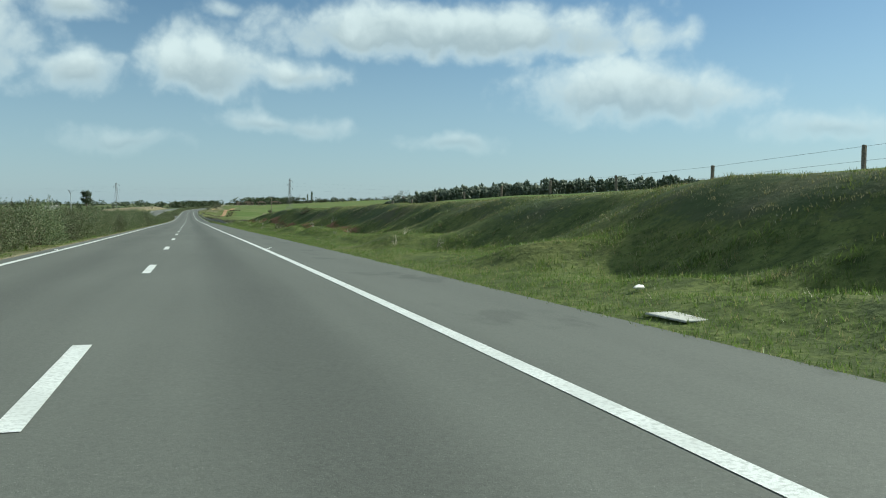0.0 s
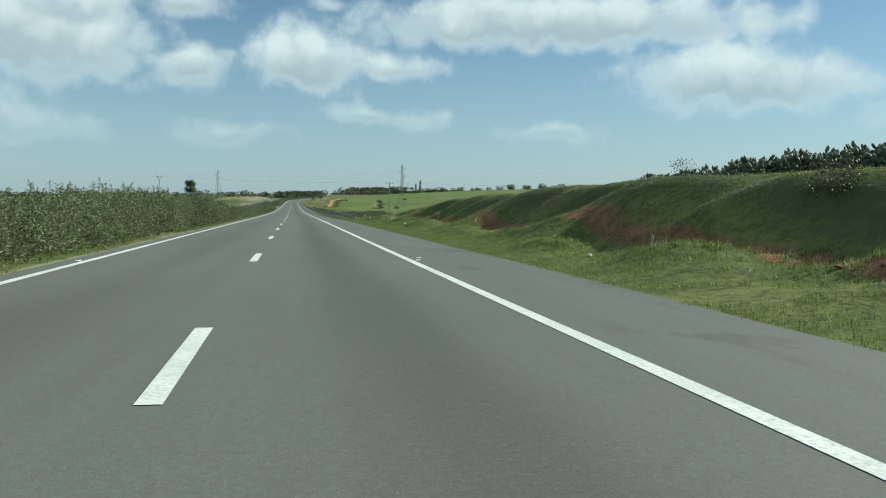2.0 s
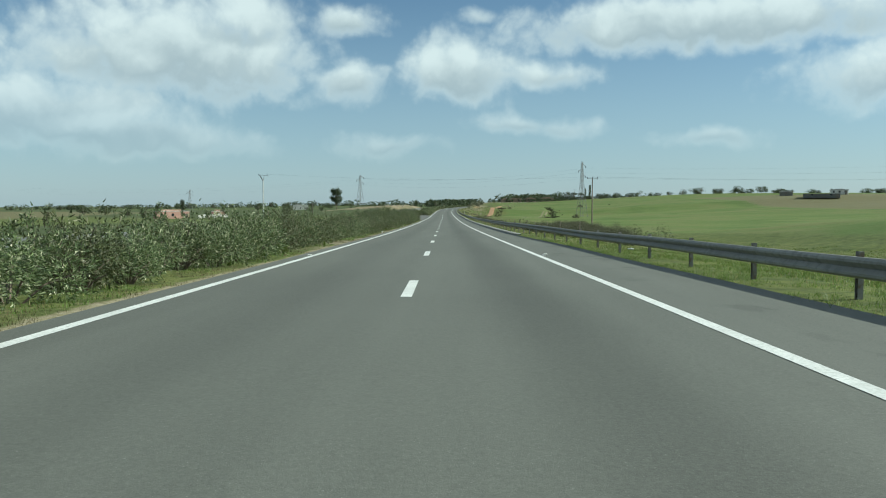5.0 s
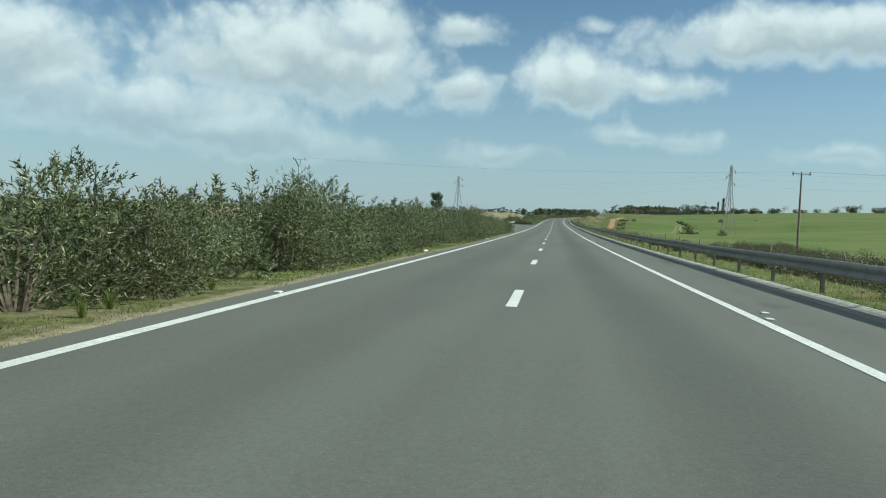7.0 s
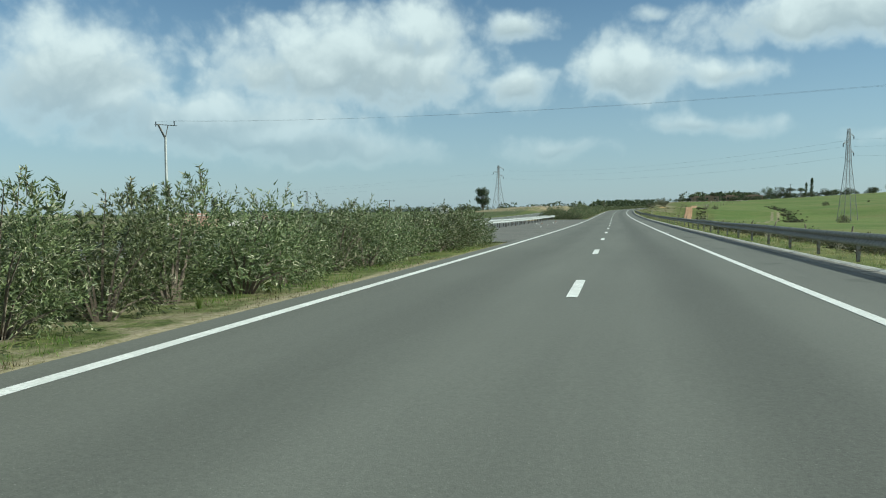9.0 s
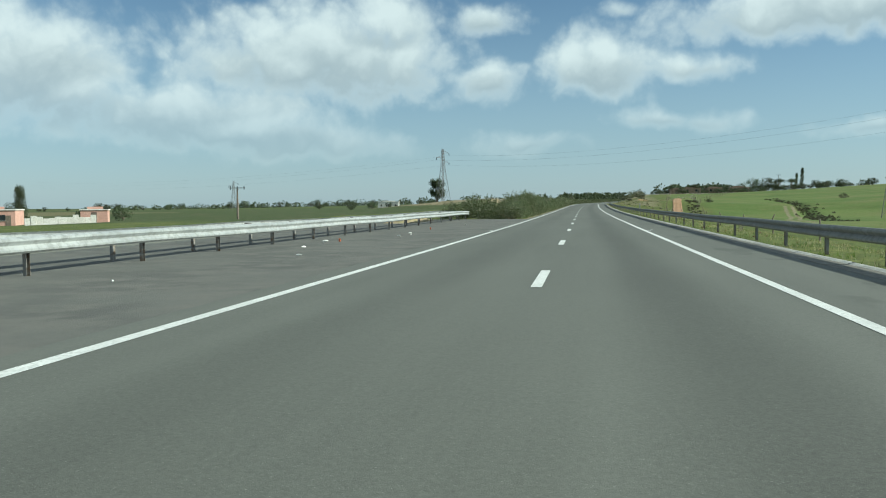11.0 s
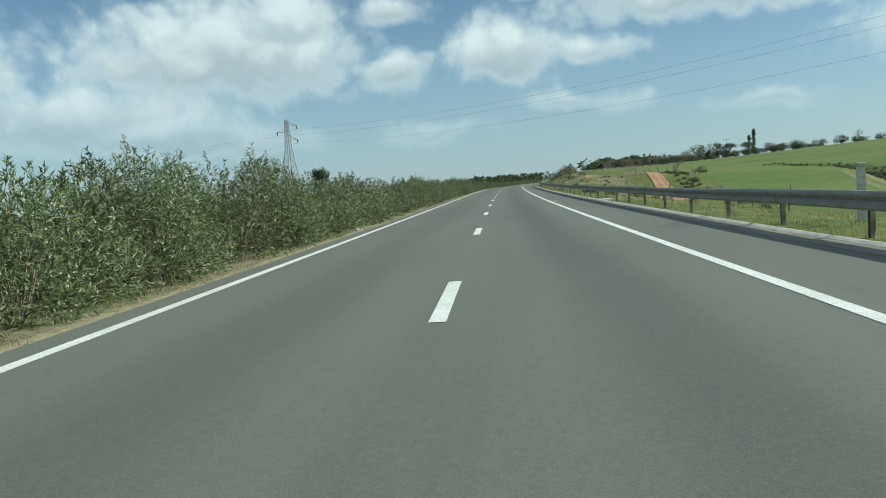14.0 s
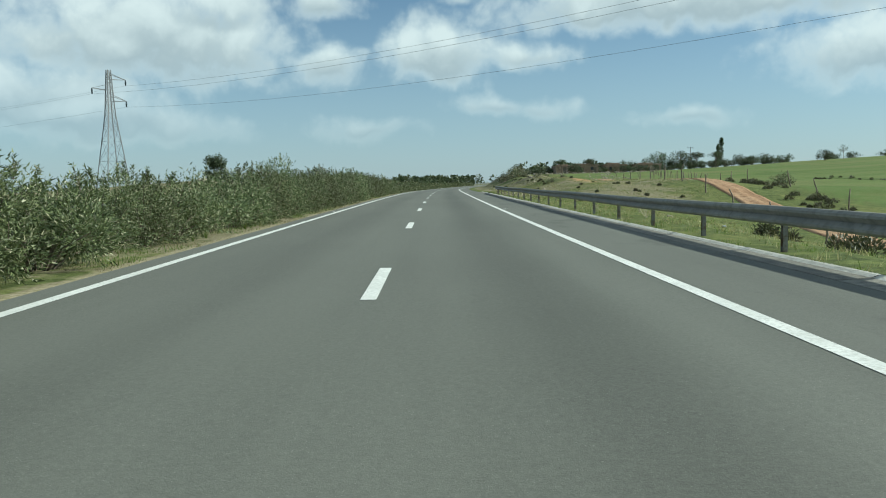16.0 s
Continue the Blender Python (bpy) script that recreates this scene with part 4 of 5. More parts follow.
def far_woods():
    """Dark woods on the horizon, as one mass of small crowns."""
    rng = np.random.default_rng(8)
    centres, ways = [], []
    spots = []
    for _ in range(420):
        s = rng.uniform(1250, 2400)
        u = rng.uniform(-0.55, 0.28) * s
        spots.append((s, u, rng.uniform(5, 9)))
    for _ in range(160):
        s = rng.uniform(960, 1250)
        u = rng.choice([rng.uniform(-60, -30), rng.uniform(24, 70)]) + 0.02 * (s - 960)
        spots.append((s, u, rng.uniform(4, 7)))
    for s, u, h in spots:
        p = np.array(spot(s, u))
        g = rng.normal(size=(46, 3))
        g /= np.linalg.norm(g, axis=1, keepdims=True)
        centres.append(p + [0, 0, h * 0.55] + g * np.array([h * 0.62, h * 0.62, h * 0.45]) * rng.uniform(0.5, 1, (46, 1)))
        ways.append(g)
    v, f = leaf_cards(np.concatenate(centres), np.concatenate(ways), 2.2, 1.6, rng)
    tagged(new("far_woods", quick("far_woods", v, f, TREE_LEAF)), "dark low woods along the horizon", "woods", kind="stuff")


far_woods()


def rough_growth():
    """Tangled low shrubs: the wet hollow by the rail, a culvert, a gully in the field, the edge of the track."""
    rng = np.random.default_rng(31)
    places = []
    for _ in range(400):
        s = rng.uniform(255, 372)
        places.append((s, 14.5 + (s - 262) * 0.13 + rng.normal() * 2.6, rng.uniform(0.7, 1.6)))
    for _ in range(330):
        s = rng.uniform(240, 400)
        places.append((s, rng.uniform(8.0, 14.5), rng.uniform(0.25, 0.85)))
    for _ in range(110):
        places.append((rng.uniform(536, 562), rng.uniform(8.6, 21), rng.uniform(0.2, 0.6)))
    for _ in range(300):
        t = rng.uniform(0, 1)
        s = 515 + 148 * t if rng.uniform() < 0.6 else rng.uniform(560, 602)
        places.append((s, float(np.interp(s, [515, 545, 575, 600, 660], [40.5, 46.5, 51.5, 54.5, 58.0])) + 0.6 + rng.normal() * (0.7 if s > 602 else 1.3), rng.uniform(0.15, 0.5)))
    for _ in range(120):
        s = rng.uniform(560, 650)
        places.append((s, track_u(s) + rng.uniform(2.6, 5.5), rng.uniform(0.2, 0.5)))
    for _ in range(60):
        s = rng.uniform(590, 690)
        places.append((s, rng.uniform(8.5, 20), rng.uniform(0.08, 0.22)))
    centres, ways = [], []
    for s, u, h in places:
        k = int(120 + 260 * h)
        g = rng.normal(size=(k, 3))
        g /= np.linalg.norm(g, axis=1, keepdims=True)
        g[:, 2] = np.abs(g[:, 2])
        centres.append(np.array(spot(s, u)) + g * np.array([h * 0.9, h * 0.9, h]) * rng.uniform(0.35, 1.0, (k, 1)))
        ways.append(g + rng.normal(size=(k, 3)) * 0.5 + [0, 0, 0.4])
    v, f = narrow_leaves(np.concatenate(centres), np.concatenate(ways), 0.15, 0.05, rng)
    tagged(new("rough_growth", quick("rough_growth", v, f, SHRUB_LEAF)), "tangled dark scrub in hollows and along the track", "scrub", kind="stuff")


rough_growth()

# ---- prickly pears and the wire fence on top of the cutting ----
def prickly_pear(seed):
    rng = np.random.default_rng(seed)
    unit = bmesh.new()
    bmesh.ops.create_icosphere(unit, subdivisions=1, radius=0.5)
    uv = np.array([v.co[:] for v in unit.verts])
    uf = np.array([[v.index for v in f.verts] for f in unit.faces])
    unit.free()
    verts, faces = [], []
    tips = [(np.array([rng.normal() * 0.3, rng.normal() * 0.3, 0.0]), np.array([rng.normal() * 0.3, rng.normal() * 0.3, 1.0]), 0) for _ in range(6)]
    n = 0
    while tips and n < 95:
        base, way, depth = tips.pop(0)
        way = way / np.linalg.norm(way)
        size = 0.27 * rng.uniform(0.7, 1.2) * (0.93 ** depth)
        side = np.cross(way, rng.normal(size=3))
        side /= np.linalg.norm(side)
        nor = np.cross(side, way)
        pts = base + way * size * 0.48 + uv[:, :1] * side * size * 0.5 + uv[:, 1:2] * nor * 0.07 + uv[:, 2:] * way * size
        verts.append(pts)
        faces.append(uf + n * len(uv))
        n += 1
        if depth < 7:
            for _ in range(rng.integers(1, 4)):
                tips.append((base + way * size * 0.85 + side * size * rng.uniform(-0.25, 0.25), way + side * rng.uniform(-0.8, 0.8) + rng.normal(size=3) * 0.25 + [0, 0, 0.35], depth + 1))
    return np.concatenate(verts), np.concatenate(faces)


def top_of_cutting():
    rng = np.random.default_rng(3)
    kinds = [prickly_pear(70 + k) for k in range(4)]
    verts, faces, n = [], [], 0
    for k in range(260):
        s = 78 + 106 * (k / 260) + rng.uniform(-0.9, 0.9)
        z = rng.uniform(1.35, 2.2) * float(np.interp(s, [78, 95, 120, 144, 150, 170, 184], [0.75, 1.0, 1.25, 1.45, 1.3, 1.0, 0.6]))
        m = np.array(Matrix.Translation(spot(s, rng.uniform(36.0, 40.5), -0.05)) @ Matrix.Rotation(rng.uniform(0, 6.28), 4, "Z") @ Matrix.Diagonal((z, z, z, 1)))
        v, f = kinds[k % 4]
        verts.append(v @ m[:3, :3].T + m[:3, 3])
        faces.append(f + n)
        n += len(v)
    tagged(new("cactus_hedge", quick("cactus_hedge", np.concatenate(verts), np.concatenate(faces), CACTUS, True)), "tall green prickly pear hedge above the cutting", "cactus hedge", kind="stuff")
    fence = tagged(new("wire_fence"), "weathered wooden posts with thin wires on the cutting", "fence")
    u = 32.3
    fence.matrix_world = Matrix.Translation(spot(43.3, u))
    inv = fence.matrix_world.inverted()
    shape = box_mesh("post", 0.19, 0.19, 1.58, WOOD, 0.03, -0.3)
    tops = []
    for k in range(13):
        p = spot(43.3 + 11.9 * k, u)
        ob = new("post", shape)
        ob.parent, ob.matrix_basis = fence, inv @ Matrix.Translation(p) @ Euler((rng.normal() * 0.05, rng.normal() * 0.05, rng.uniform(0, 3))).to_matrix().to_4x4()
        tops.append(p)
    for h in (0.5, 1.2):
        v, f = tube([p + Vector((0, 0, h)) for p in tops], [0.008] * len(tops), 3)
        ob = new("wire", mesh("wire", [inv @ q for q in v], f, CABLE))
        ob.parent = fence


top_of_cutting()


def stake_fence(name, line_points, label, lean):
    """Crooked stakes beside the field, each its own part."""
    rng = np.random.default_rng(len(line_points) + 5)
    root = tagged(new(name), label, "fence")
    root.matrix_world = Matrix.Translation(spot(*line_points[0]))
    inv = root.matrix_world.inverted()
    shapes = []
    for k in range(4):
        pts = [Vector((0, 0, -0.2)), Vector((rng.normal() * 0.04, rng.normal() * 0.04, 0.5)), Vector((rng.normal() * 0.08, rng.normal() * 0.08, 1.0)), Vector((rng.normal() * 0.1, rng.normal() * 0.1, 1.45))]
        v, f = tube(pts, [0.06, 0.055, 0.05, 0.04], 5)
        shapes.append(mesh("stake", v, f + [tuple(range(15, 20))], WOOD, True))
    for k, (s, u) in enumerate(line_points):
        ob = new("stake", shapes[k % 4])
        ob.parent = root
        ob.matrix_basis = inv @ Matrix.Translation(spot(s, u)) @ Euler((rng.normal() * lean, rng.normal() * lean, rng.uniform(0, 6))).to_matrix().to_4x4()
    return root


stake_fence("stake_fence", [(556 + 7.5 * k, track_u(556 + 7.5 * k) + 5.6 + 0.8 * math.sin(k * 2.1)) for k in range(18)], "crooked wooden stakes between the earth track and the field", 0.12)
stake_fence("stake_fence", [(530 + 8 * k, track_u(530 + 8 * k) - 2.6) for k in range(17)], "short wooden stakes along the earth track", 0.06)
stake_fence("stake_fence", [(640 + 6 * k, 34 + 1.1 * k + 0.5 * math.sin(3 * k)) for k in range(26)], "thin stakes of a paddock below the village", 0.05)
stake_fence("stake_fence", [(250 + 11 * k, 11.5 + 0.10 * k) for k in range(26)], "grey stakes at the foot of the road embankment", 0.05)

# ---- lattice towers, poles and lines ----
def lattice_tower(s, u, height, turn, label):
    root = tagged(new("lattice_tower"), label, "pylon", "lattice towers")
    root.matrix_world = Matrix.Translation(spot(s, u)) @ Matrix.Rotation(turn, 4, "Z")
    w0, w1, w2 = 2.0, 0.62, 0.26
    knee = height * 0.62

    def half(z):
        return w0 + (w1 - w0) * z / knee if z < knee else w1 + (w2 - w1) * (z - knee) / (height - knee)
    corners = ((-1, -1), (1, -1), (1, 1), (-1, 1))
    for a, b in corners:
        bm = bmesh.new()
        zs = [-0.3, knee, height]
        for z0, z1 in zip(zs[:-1], zs[1:]):
            beam(bm, (a * half(z0), b * half(z0), z0), (a * half(z1), b * half(z1), z1), 0.11)
        part("leg", bm, TOWER_STEEL, root)
    levels = [0.2]
    while levels[-1] < height - 0.8:
        levels.append(min(height - 0.3, levels[-1] + max(1.2, 2.2 * half(levels[-1]))))
    for z0, z1 in zip(levels[:-1], levels[1:]):
        bm = bmesh.new()
        for k in range(4):
            (a, b), (c, d) = corners[k], corners[(k + 1) % 4]
            h0, h1 = half(z0), half(z1)
            beam(bm, (a * h0, b * h0, z0), (c * h1, d * h1, z1), 0.04)
            beam(bm, (c * h0, d * h0, z0), (a * h1, b * h1, z1), 0.04)
            beam(bm, (a * h1, b * h1, z1), (c * h1, d * h1, z1), 0.04)
        part("bracing", bm, TOWER_STEEL, root)
    tips = []
    for k, (z, side) in enumerate(((height * 0.74, 1), (height * 0.83, -1), (height * 0.92, 1))):
        bm = bmesh.new()
        h = half(z)
        tip = Vector((side * 2.9, 0, z + 0.15))
        for b in (-1, 1):
            beam(bm, (side * h, b * h, z), tip, 0.07)
            beam(bm, (side * h, b * h, z + 0.9), tip, 0.07)
        arm = part("crossarm", bm, TOWER_STEEL, root)
        v, f = tube([tip, tip - Vector((0, 0, 0.5)), tip - Vector((0, 0, 0.95))], [0.09, 0.14, 0.09], 6)
        part("insulator", mesh("insulator", v, f, DARK_GLASS, True), None, arm, "dark glass insulator string")
        tips.append(root.matrix_world @ (tip - Vector((0, 0, 0.95))))
    return tips


def cables(starts, ends, sag, label, radius=0.02):
    for p, q in zip(starts, ends):
        pts = [p.lerp(q, k / 24) - Vector((0, 0, 4 * sag * (k / 24) * (1 - k / 24))) for k in range(25)]
        v, f = tube(pts, [radius] * 25, 4)
        tagged(new("power_line", mesh("power_line", v, f, CABLE, True)), label, "power line", "power lines")


ang = math.atan2(570 - 673, 66 + 54)
t1 = lattice_tower(673, -54.0, 19.5, ang + math.pi / 2, "grey steel lattice tower beyond the median hedge")
t2 = lattice_tower(563, 64.5, 26.0, ang + math.pi / 2, "grey steel lattice tower in the green field")
cables(t1, t2, 3.0, "thin power line slung between lattice towers over the road", 0.012)
t3 = lattice_tower(820, -215, 17.0, ang + math.pi / 2, "grey steel lattice tower far out on the plain")
t0 = [p + Vector((260, -190, 2)) for p in t2]
cables(t2, t0, 4.0, "thin power line running out over the field", 0.010)
cables(t1, [p + Vector((-300, 160, -2)) for p in t1], 4.0, "thin power line running out over the plain", 0.010)


def wooden_pole(s, u, height, vee, label):
    root = tagged(new("utility_pole"), label, "utility pole", "utility poles")
    root.matrix_world = Matrix.Translation(spot(s, u))
    top = height - 1.4 if vee else height
    v, f = tube([Vector((0, 0, -0.3)), Vector((0, 0, top * 0.5)), Vector((0, 0, top))], [0.17, 0.15, 0.13 if vee else 0.10], 8)
    part("shaft", mesh("shaft", v, f, STEEL if vee else WOOD, True), None, root)
    tips = []
    bm = bmesh.new()
    if vee:
        beam(bm, (0, 0, height - 1.5), (-0.85, 0, height + 0.05), 0.16)
        beam(bm, (0, 0, height - 1.5), (0.35, 0, height - 0.1), 0.07)
    beam(bm, (-1.25, 0, height + 0.05), (1.45 if vee else 1.25, 0, height + (-0.2 if vee else 0.05)), 0.07 if vee else 0.10)
    arm = part("crossarm", bm, DULL_STEEL, root)
    for k in (-1.1, 1.1) if vee else (-1.1, 0.0, 1.1):
        v, f = tube([Vector((k, 0, height - 0.2)), Vector((k, 0, height + 0.22)), Vector((k, 0, height + 0.34))], [0.05, 0.07, 0.04], 6)
        part("insulator", mesh("insulator", v, f, DARK_GLASS, True), None, arm, "small dark insulator")
        tips.append(root.matrix_world @ Vector((k, 0, height + 0.34)))
    return tips


p1 = wooden_pole(367.5, 34.0, 10.8, False, "tall wooden utility pole beyond the guard rail")
p2 = wooden_pole(392, -46.5, 11.6, True, "steel-armed utility pole beyond the other carriageway")
cables(p1, p2, 1.0, "thin line slung between utility poles over the road", 0.004)
cables(p1, [p + Vector((150, -25, 1)) for p in p1], 1.5, "thin line running out over the field", 0.004)
for s, u, h in ((491, -50, 4.6), (880, 95, 9.0)):
    wooden_pole(s, u, h, False, "thin far-off utility pole in the fields")


# ---- houses ----
def house(name, s, u, w, d, h, wall, roof, label, turn=0.0, windows=2, parapet=True):
    root = tagged(new(name), label, "house", "farmhouses")
    root.matrix_world = Matrix.Translation(spot(s, u, -0.1)) @ Matrix.Rotation(turn, 4, "Z")
    part("wall", box_mesh("wall", w, d, h, wall, 0.03), None, root)
    part("roof", box_mesh("roof", w + 0.35, d + 0.35, 0.22, roof, 0.03, h), None, root)
    if parapet:
        part("parapet", box_mesh("parapet", w * 0.6, 0.2, 0.5, wall, 0.02, h + 0.22), None, root)
    pane, leaf = box_mesh("pane", 1.0, 0.06, 1.1, DARK_GLASS, 0.01), box_mesh("door", 0.95, 0.06, 2.05, WOOD, 0.01)
    sill = box_mesh("sill", 1.2, 0.16, 0.08, PALE_CONCRETE, 0.01)
    for k in range(windows):
        x = (k + 0.5) / windows * w - w / 2
        ob = new("window", pane)
        ob.parent, ob.matrix_basis = root, Matrix.Translation((x, -d / 2 - 0.03, 1.1))
        edge = new("sill", sill)
        edge.parent, edge.matrix_basis = ob, Matrix.Translation((0, -0.06, -0.08))
    ob = new("door", leaf)
    ob.parent, ob.matrix_basis = root, Matrix.Translation((w / 2 - 1.2 if windows > 1 else 0.0, -d / 2 - 0.034, 0.02))
    return root


house("farmhouse", 512, -112, 13, 8, 3.0, PLASTER_PINK, PLASTER_WHITE, "low pink plastered farmhouse with a pale flat roof", 0.5, 3)
house("farmhouse", 524, -96, 5, 4, 2.6, PLASTER_PINK, PLASTER_WHITE, "small pink plastered outbuilding with a flat roof", 0.5, 1)
house("farmhouse", 905, -150, 14, 8, 4.0, PLASTER_WHITE, PLASTER_WHITE, "whitewashed farmhouse beside the tall eucalyptus", 0.2, 3)
house("farm_shed", 600, 192, 17, 9, 2.0, SHED_METAL, CONCRETE, "long dark farm shed on the upper field", -0.4, 2, False)
house("farmhouse", 650, 224, 9, 8, 2.6, PLASTER_WHITE, CONCRETE, "pale farm building behind the dark shed", -0.4, 3)
house("farmhouse", 655, 196, 7, 6, 2.2, CONCRETE, PLASTER_WHITE, "small grey farm building with a pale roof", -0.4, 1)
house("village_house", 822, 44, 9, 7, 2.8, BRICK_RED, BRICK_RED, "unplastered tan brick house on the rising ground", 0.1, 2)
house("village_house", 832, 56, 8, 7, 2.9, BRICK_RED, BRICK_RED, "tan brick house among village trees", 0.1, 2)
house("village_house", 812, 36, 6, 6, 2.6, BRICK_RED, BRICK_RED, "small brick house behind the paddock", 0.1, 1)
house("village_house", 845, 70, 10, 7, 2.6, BRICK_RED, BRICK_RED, "low tan village house with a flat roof", 0.1, 2)


def broken_wall(s, u, turn):
    root = tagged(new("garden_wall"), "white crumbling garden wall before the pink farmhouse", "wall")
    root.matrix_world = Matrix.Translation(spot(s, u, -0.2)) @ Matrix.Rotation(turn, 4, "Z")
    rng = np.random.default_rng(2)
    for k in range(12):
        h = rng.uniform(1.3, 2.1)
        ob = part("wall_piece", box_mesh("wall_piece", 0.98, 0.25, h, PLASTER_WHITE, 0.04), None, root)
        ob.matrix_basis = Matrix.Translation((k * 1.0, rng.normal() * 0.03, 0))


broken_wall(508, -99, 0.6)


def rocks():
    """Pale stones heaped along the paddock."""
    rng = np.random.default_rng(17)
    shapes = []
    for k in range(4):
        bm = bmesh.new()
        bmesh.ops.create_icosphere(bm, subdivisions=2, radius=0.5)
        for v in bm.verts:
            v.co *= 0.75 + 0.45 * noise.noise(v.co * 2.2 + Vector((k * 9.0, 0, 0)))
            v.co.z *= 0.7
        me = bpy.data.meshes.new("stone")
        bm.to_mesh(me)
        bm.free()
        me.materials.append(STONE)
        shapes.append(me)
    for k in range(70):
        ob = tagged(new("stone", shapes[k % 4]), "pale stone on the ground below the village", "stone", "paddock stones")
        s = rng.uniform(690, 800)
        z = rng.uniform(0.3, 0.9)
        ob.matrix_world = Matrix.Translation(spot(s, 32 + (s - 690) * 0.16 + rng.normal() * 2.0, 0.05)) @ Matrix.Rotation(rng.uniform(0, 6), 4, "Z") @ Matrix.Scale(z, 4)
    for k in range(60):
        ob = tagged(new("stone", shapes[k % 4]), "pale stone in a row below the village", "stone", "village stones")
        u = 24 + 0.65 * k + rng.normal()
        ob.matrix_world = Matrix.Translation(spot(786 + 0.3 * (u - 24) + rng.normal() * 3, u, 0.1)) @ Matrix.Rotation(rng.uniform(0, 6), 4, "Z") @ Matrix.Scale(rng.uniform(0.6, 1.4), 4)
    for k in range(34):
        ob = tagged(new("stone", shapes[k % 4]), "pale stone on the bare earth slope", "stone", "slope stones")
        ob.matrix_world = Matrix.Translation(spot(rng.uniform(640, 780), -rng.uniform(29, 42), 0.1)) @ Matrix.Rotation(rng.uniform(0, 6), 4, "Z") @ Matrix.Scale(rng.uniform(0.5, 1.7), 4)
    for s, u, z in ((640, 12.5, 0.6), (618, 11, 0.4), (590, 12, 0.4), (655, 13.5, 0.7), (575, 11, 0.35)):
        ob = tagged(new("stone", shapes[int(s) % 4]), "pale stone lying in rough grass", "stone", "loose stones")
        ob.matrix_world = Matrix.Translation(spot(s, u, 0.05)) @ Matrix.Scale(z, 4)


rocks()


def mound_of_earth(s, u, length, width, height):
    bm = bmesh.new()
    bmesh.ops.create_grid(bm, x_segments=26, y_segments=40, size=0.5)
    for v in bm.verts:
        x, y = v.co.x * 2, v.co.y * 2
        r = max(0.0, 1 - x * x) * max(0.0, 1 - y * y)
        v.co = Vector((x * width / 2, y * length / 2, height * r ** 0.8 * (0.8 + 0.4 * noise.noise(Vector((x * 2.5, y * 5, 1))) + 0.15 * noise.noise(Vector((x * 9, y * 18, 1)))) - 0.1))
    me = bpy.data.meshes.new("earth_mound")
    bm.to_mesh(me)
    bm.free()
    me.materials.append(TAN)
    for p in me.polygons:
        p.use_smooth = True
    ob = tagged(new("earth_mound", me), "low mound of tan earth behind the median rail", "mound")
    ob.matrix_world = Matrix.Translation(spot(s, u))


mound_of_earth(440, -12.4, 12, 2.6, 0.75)

# ---- gutter kerb along the shoulder ----
def kerbs():
    ring = [(5.36, -0.10), (5.36, 0.006), (5.50, 0.004), (5.78, 0.022), (5.86, 0.05), (5.90, 0.056), (5.93, 0.05), (5.93, -0.15)]
    verts = [Vector((x - 5.6, y, z)) for y in (0.0, 3.98) for x, z in ring]
    k = len(ring)
    faces = [(i, k + i, k + i + 1, i + 1) for i in range(k - 1)] + [tuple(range(k)), tuple(range(2 * k - 1, k - 1, -1))]
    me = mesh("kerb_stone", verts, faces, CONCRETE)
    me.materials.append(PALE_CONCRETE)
    # the three faces of the raised lip take the paler concrete
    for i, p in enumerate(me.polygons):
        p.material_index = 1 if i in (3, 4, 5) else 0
    root = tagged(new("kerb"), "concrete gutter kerb with a pale edge", "kerb", kind="structure")
    root.matrix_world = Matrix.Translation(on_road(241, 5.6))
    inv = root.matrix_world.inverted()
    rng = np.random.default_rng(6)
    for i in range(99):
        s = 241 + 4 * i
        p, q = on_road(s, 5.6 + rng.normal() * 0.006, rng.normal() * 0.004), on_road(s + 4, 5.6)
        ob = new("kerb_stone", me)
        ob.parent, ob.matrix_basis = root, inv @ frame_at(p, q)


kerbs()

# ---- concrete marker posts behind the rail ----
def marker_post(s, u, tall):
    root = tagged(new("marker_post"), "pale square concrete marker post behind the guard rail", "post", "marker posts")
    root.matrix_world = Matrix.Translation(spot(s, u, -0.1))
    bm = bmesh.new()
    bmesh.ops.create_cone(bm, cap_ends=True, segments=4, radius1=0.105, radius2=0.09, depth=tall)
    bmesh.ops.translate(bm, vec=(0, 0, tall / 2), verts=bm.verts)
    bmesh.ops.rotate(bm, cent=(0, 0, 0), matrix=Matrix.Rotation(math.pi / 4, 3, "Z"), verts=bm.verts)
    part("shaft", bm, PALE_CONCRETE, root)
    part("cap", box_mesh("cap", 0.165, 0.165, 0.04, PALE_CONCRETE, 0.01, tall), None, root)


marker_post(493.5, 8.3, 1.3)
marker_post(530.0, 16.0, 1.5)

# ---- litter and slabs ----
def slab(s, u, w, d, h, turn, label):
    ob = tagged(new("concrete_slab", box_mesh("concrete_slab", w, d, h, PALE_CONCRETE, 0.02)), label, "slab")
    ob.matrix_world = Matrix.Translation(spot(s, u, -0.005)) @ Matrix.Rotation(turn, 4, "Z")


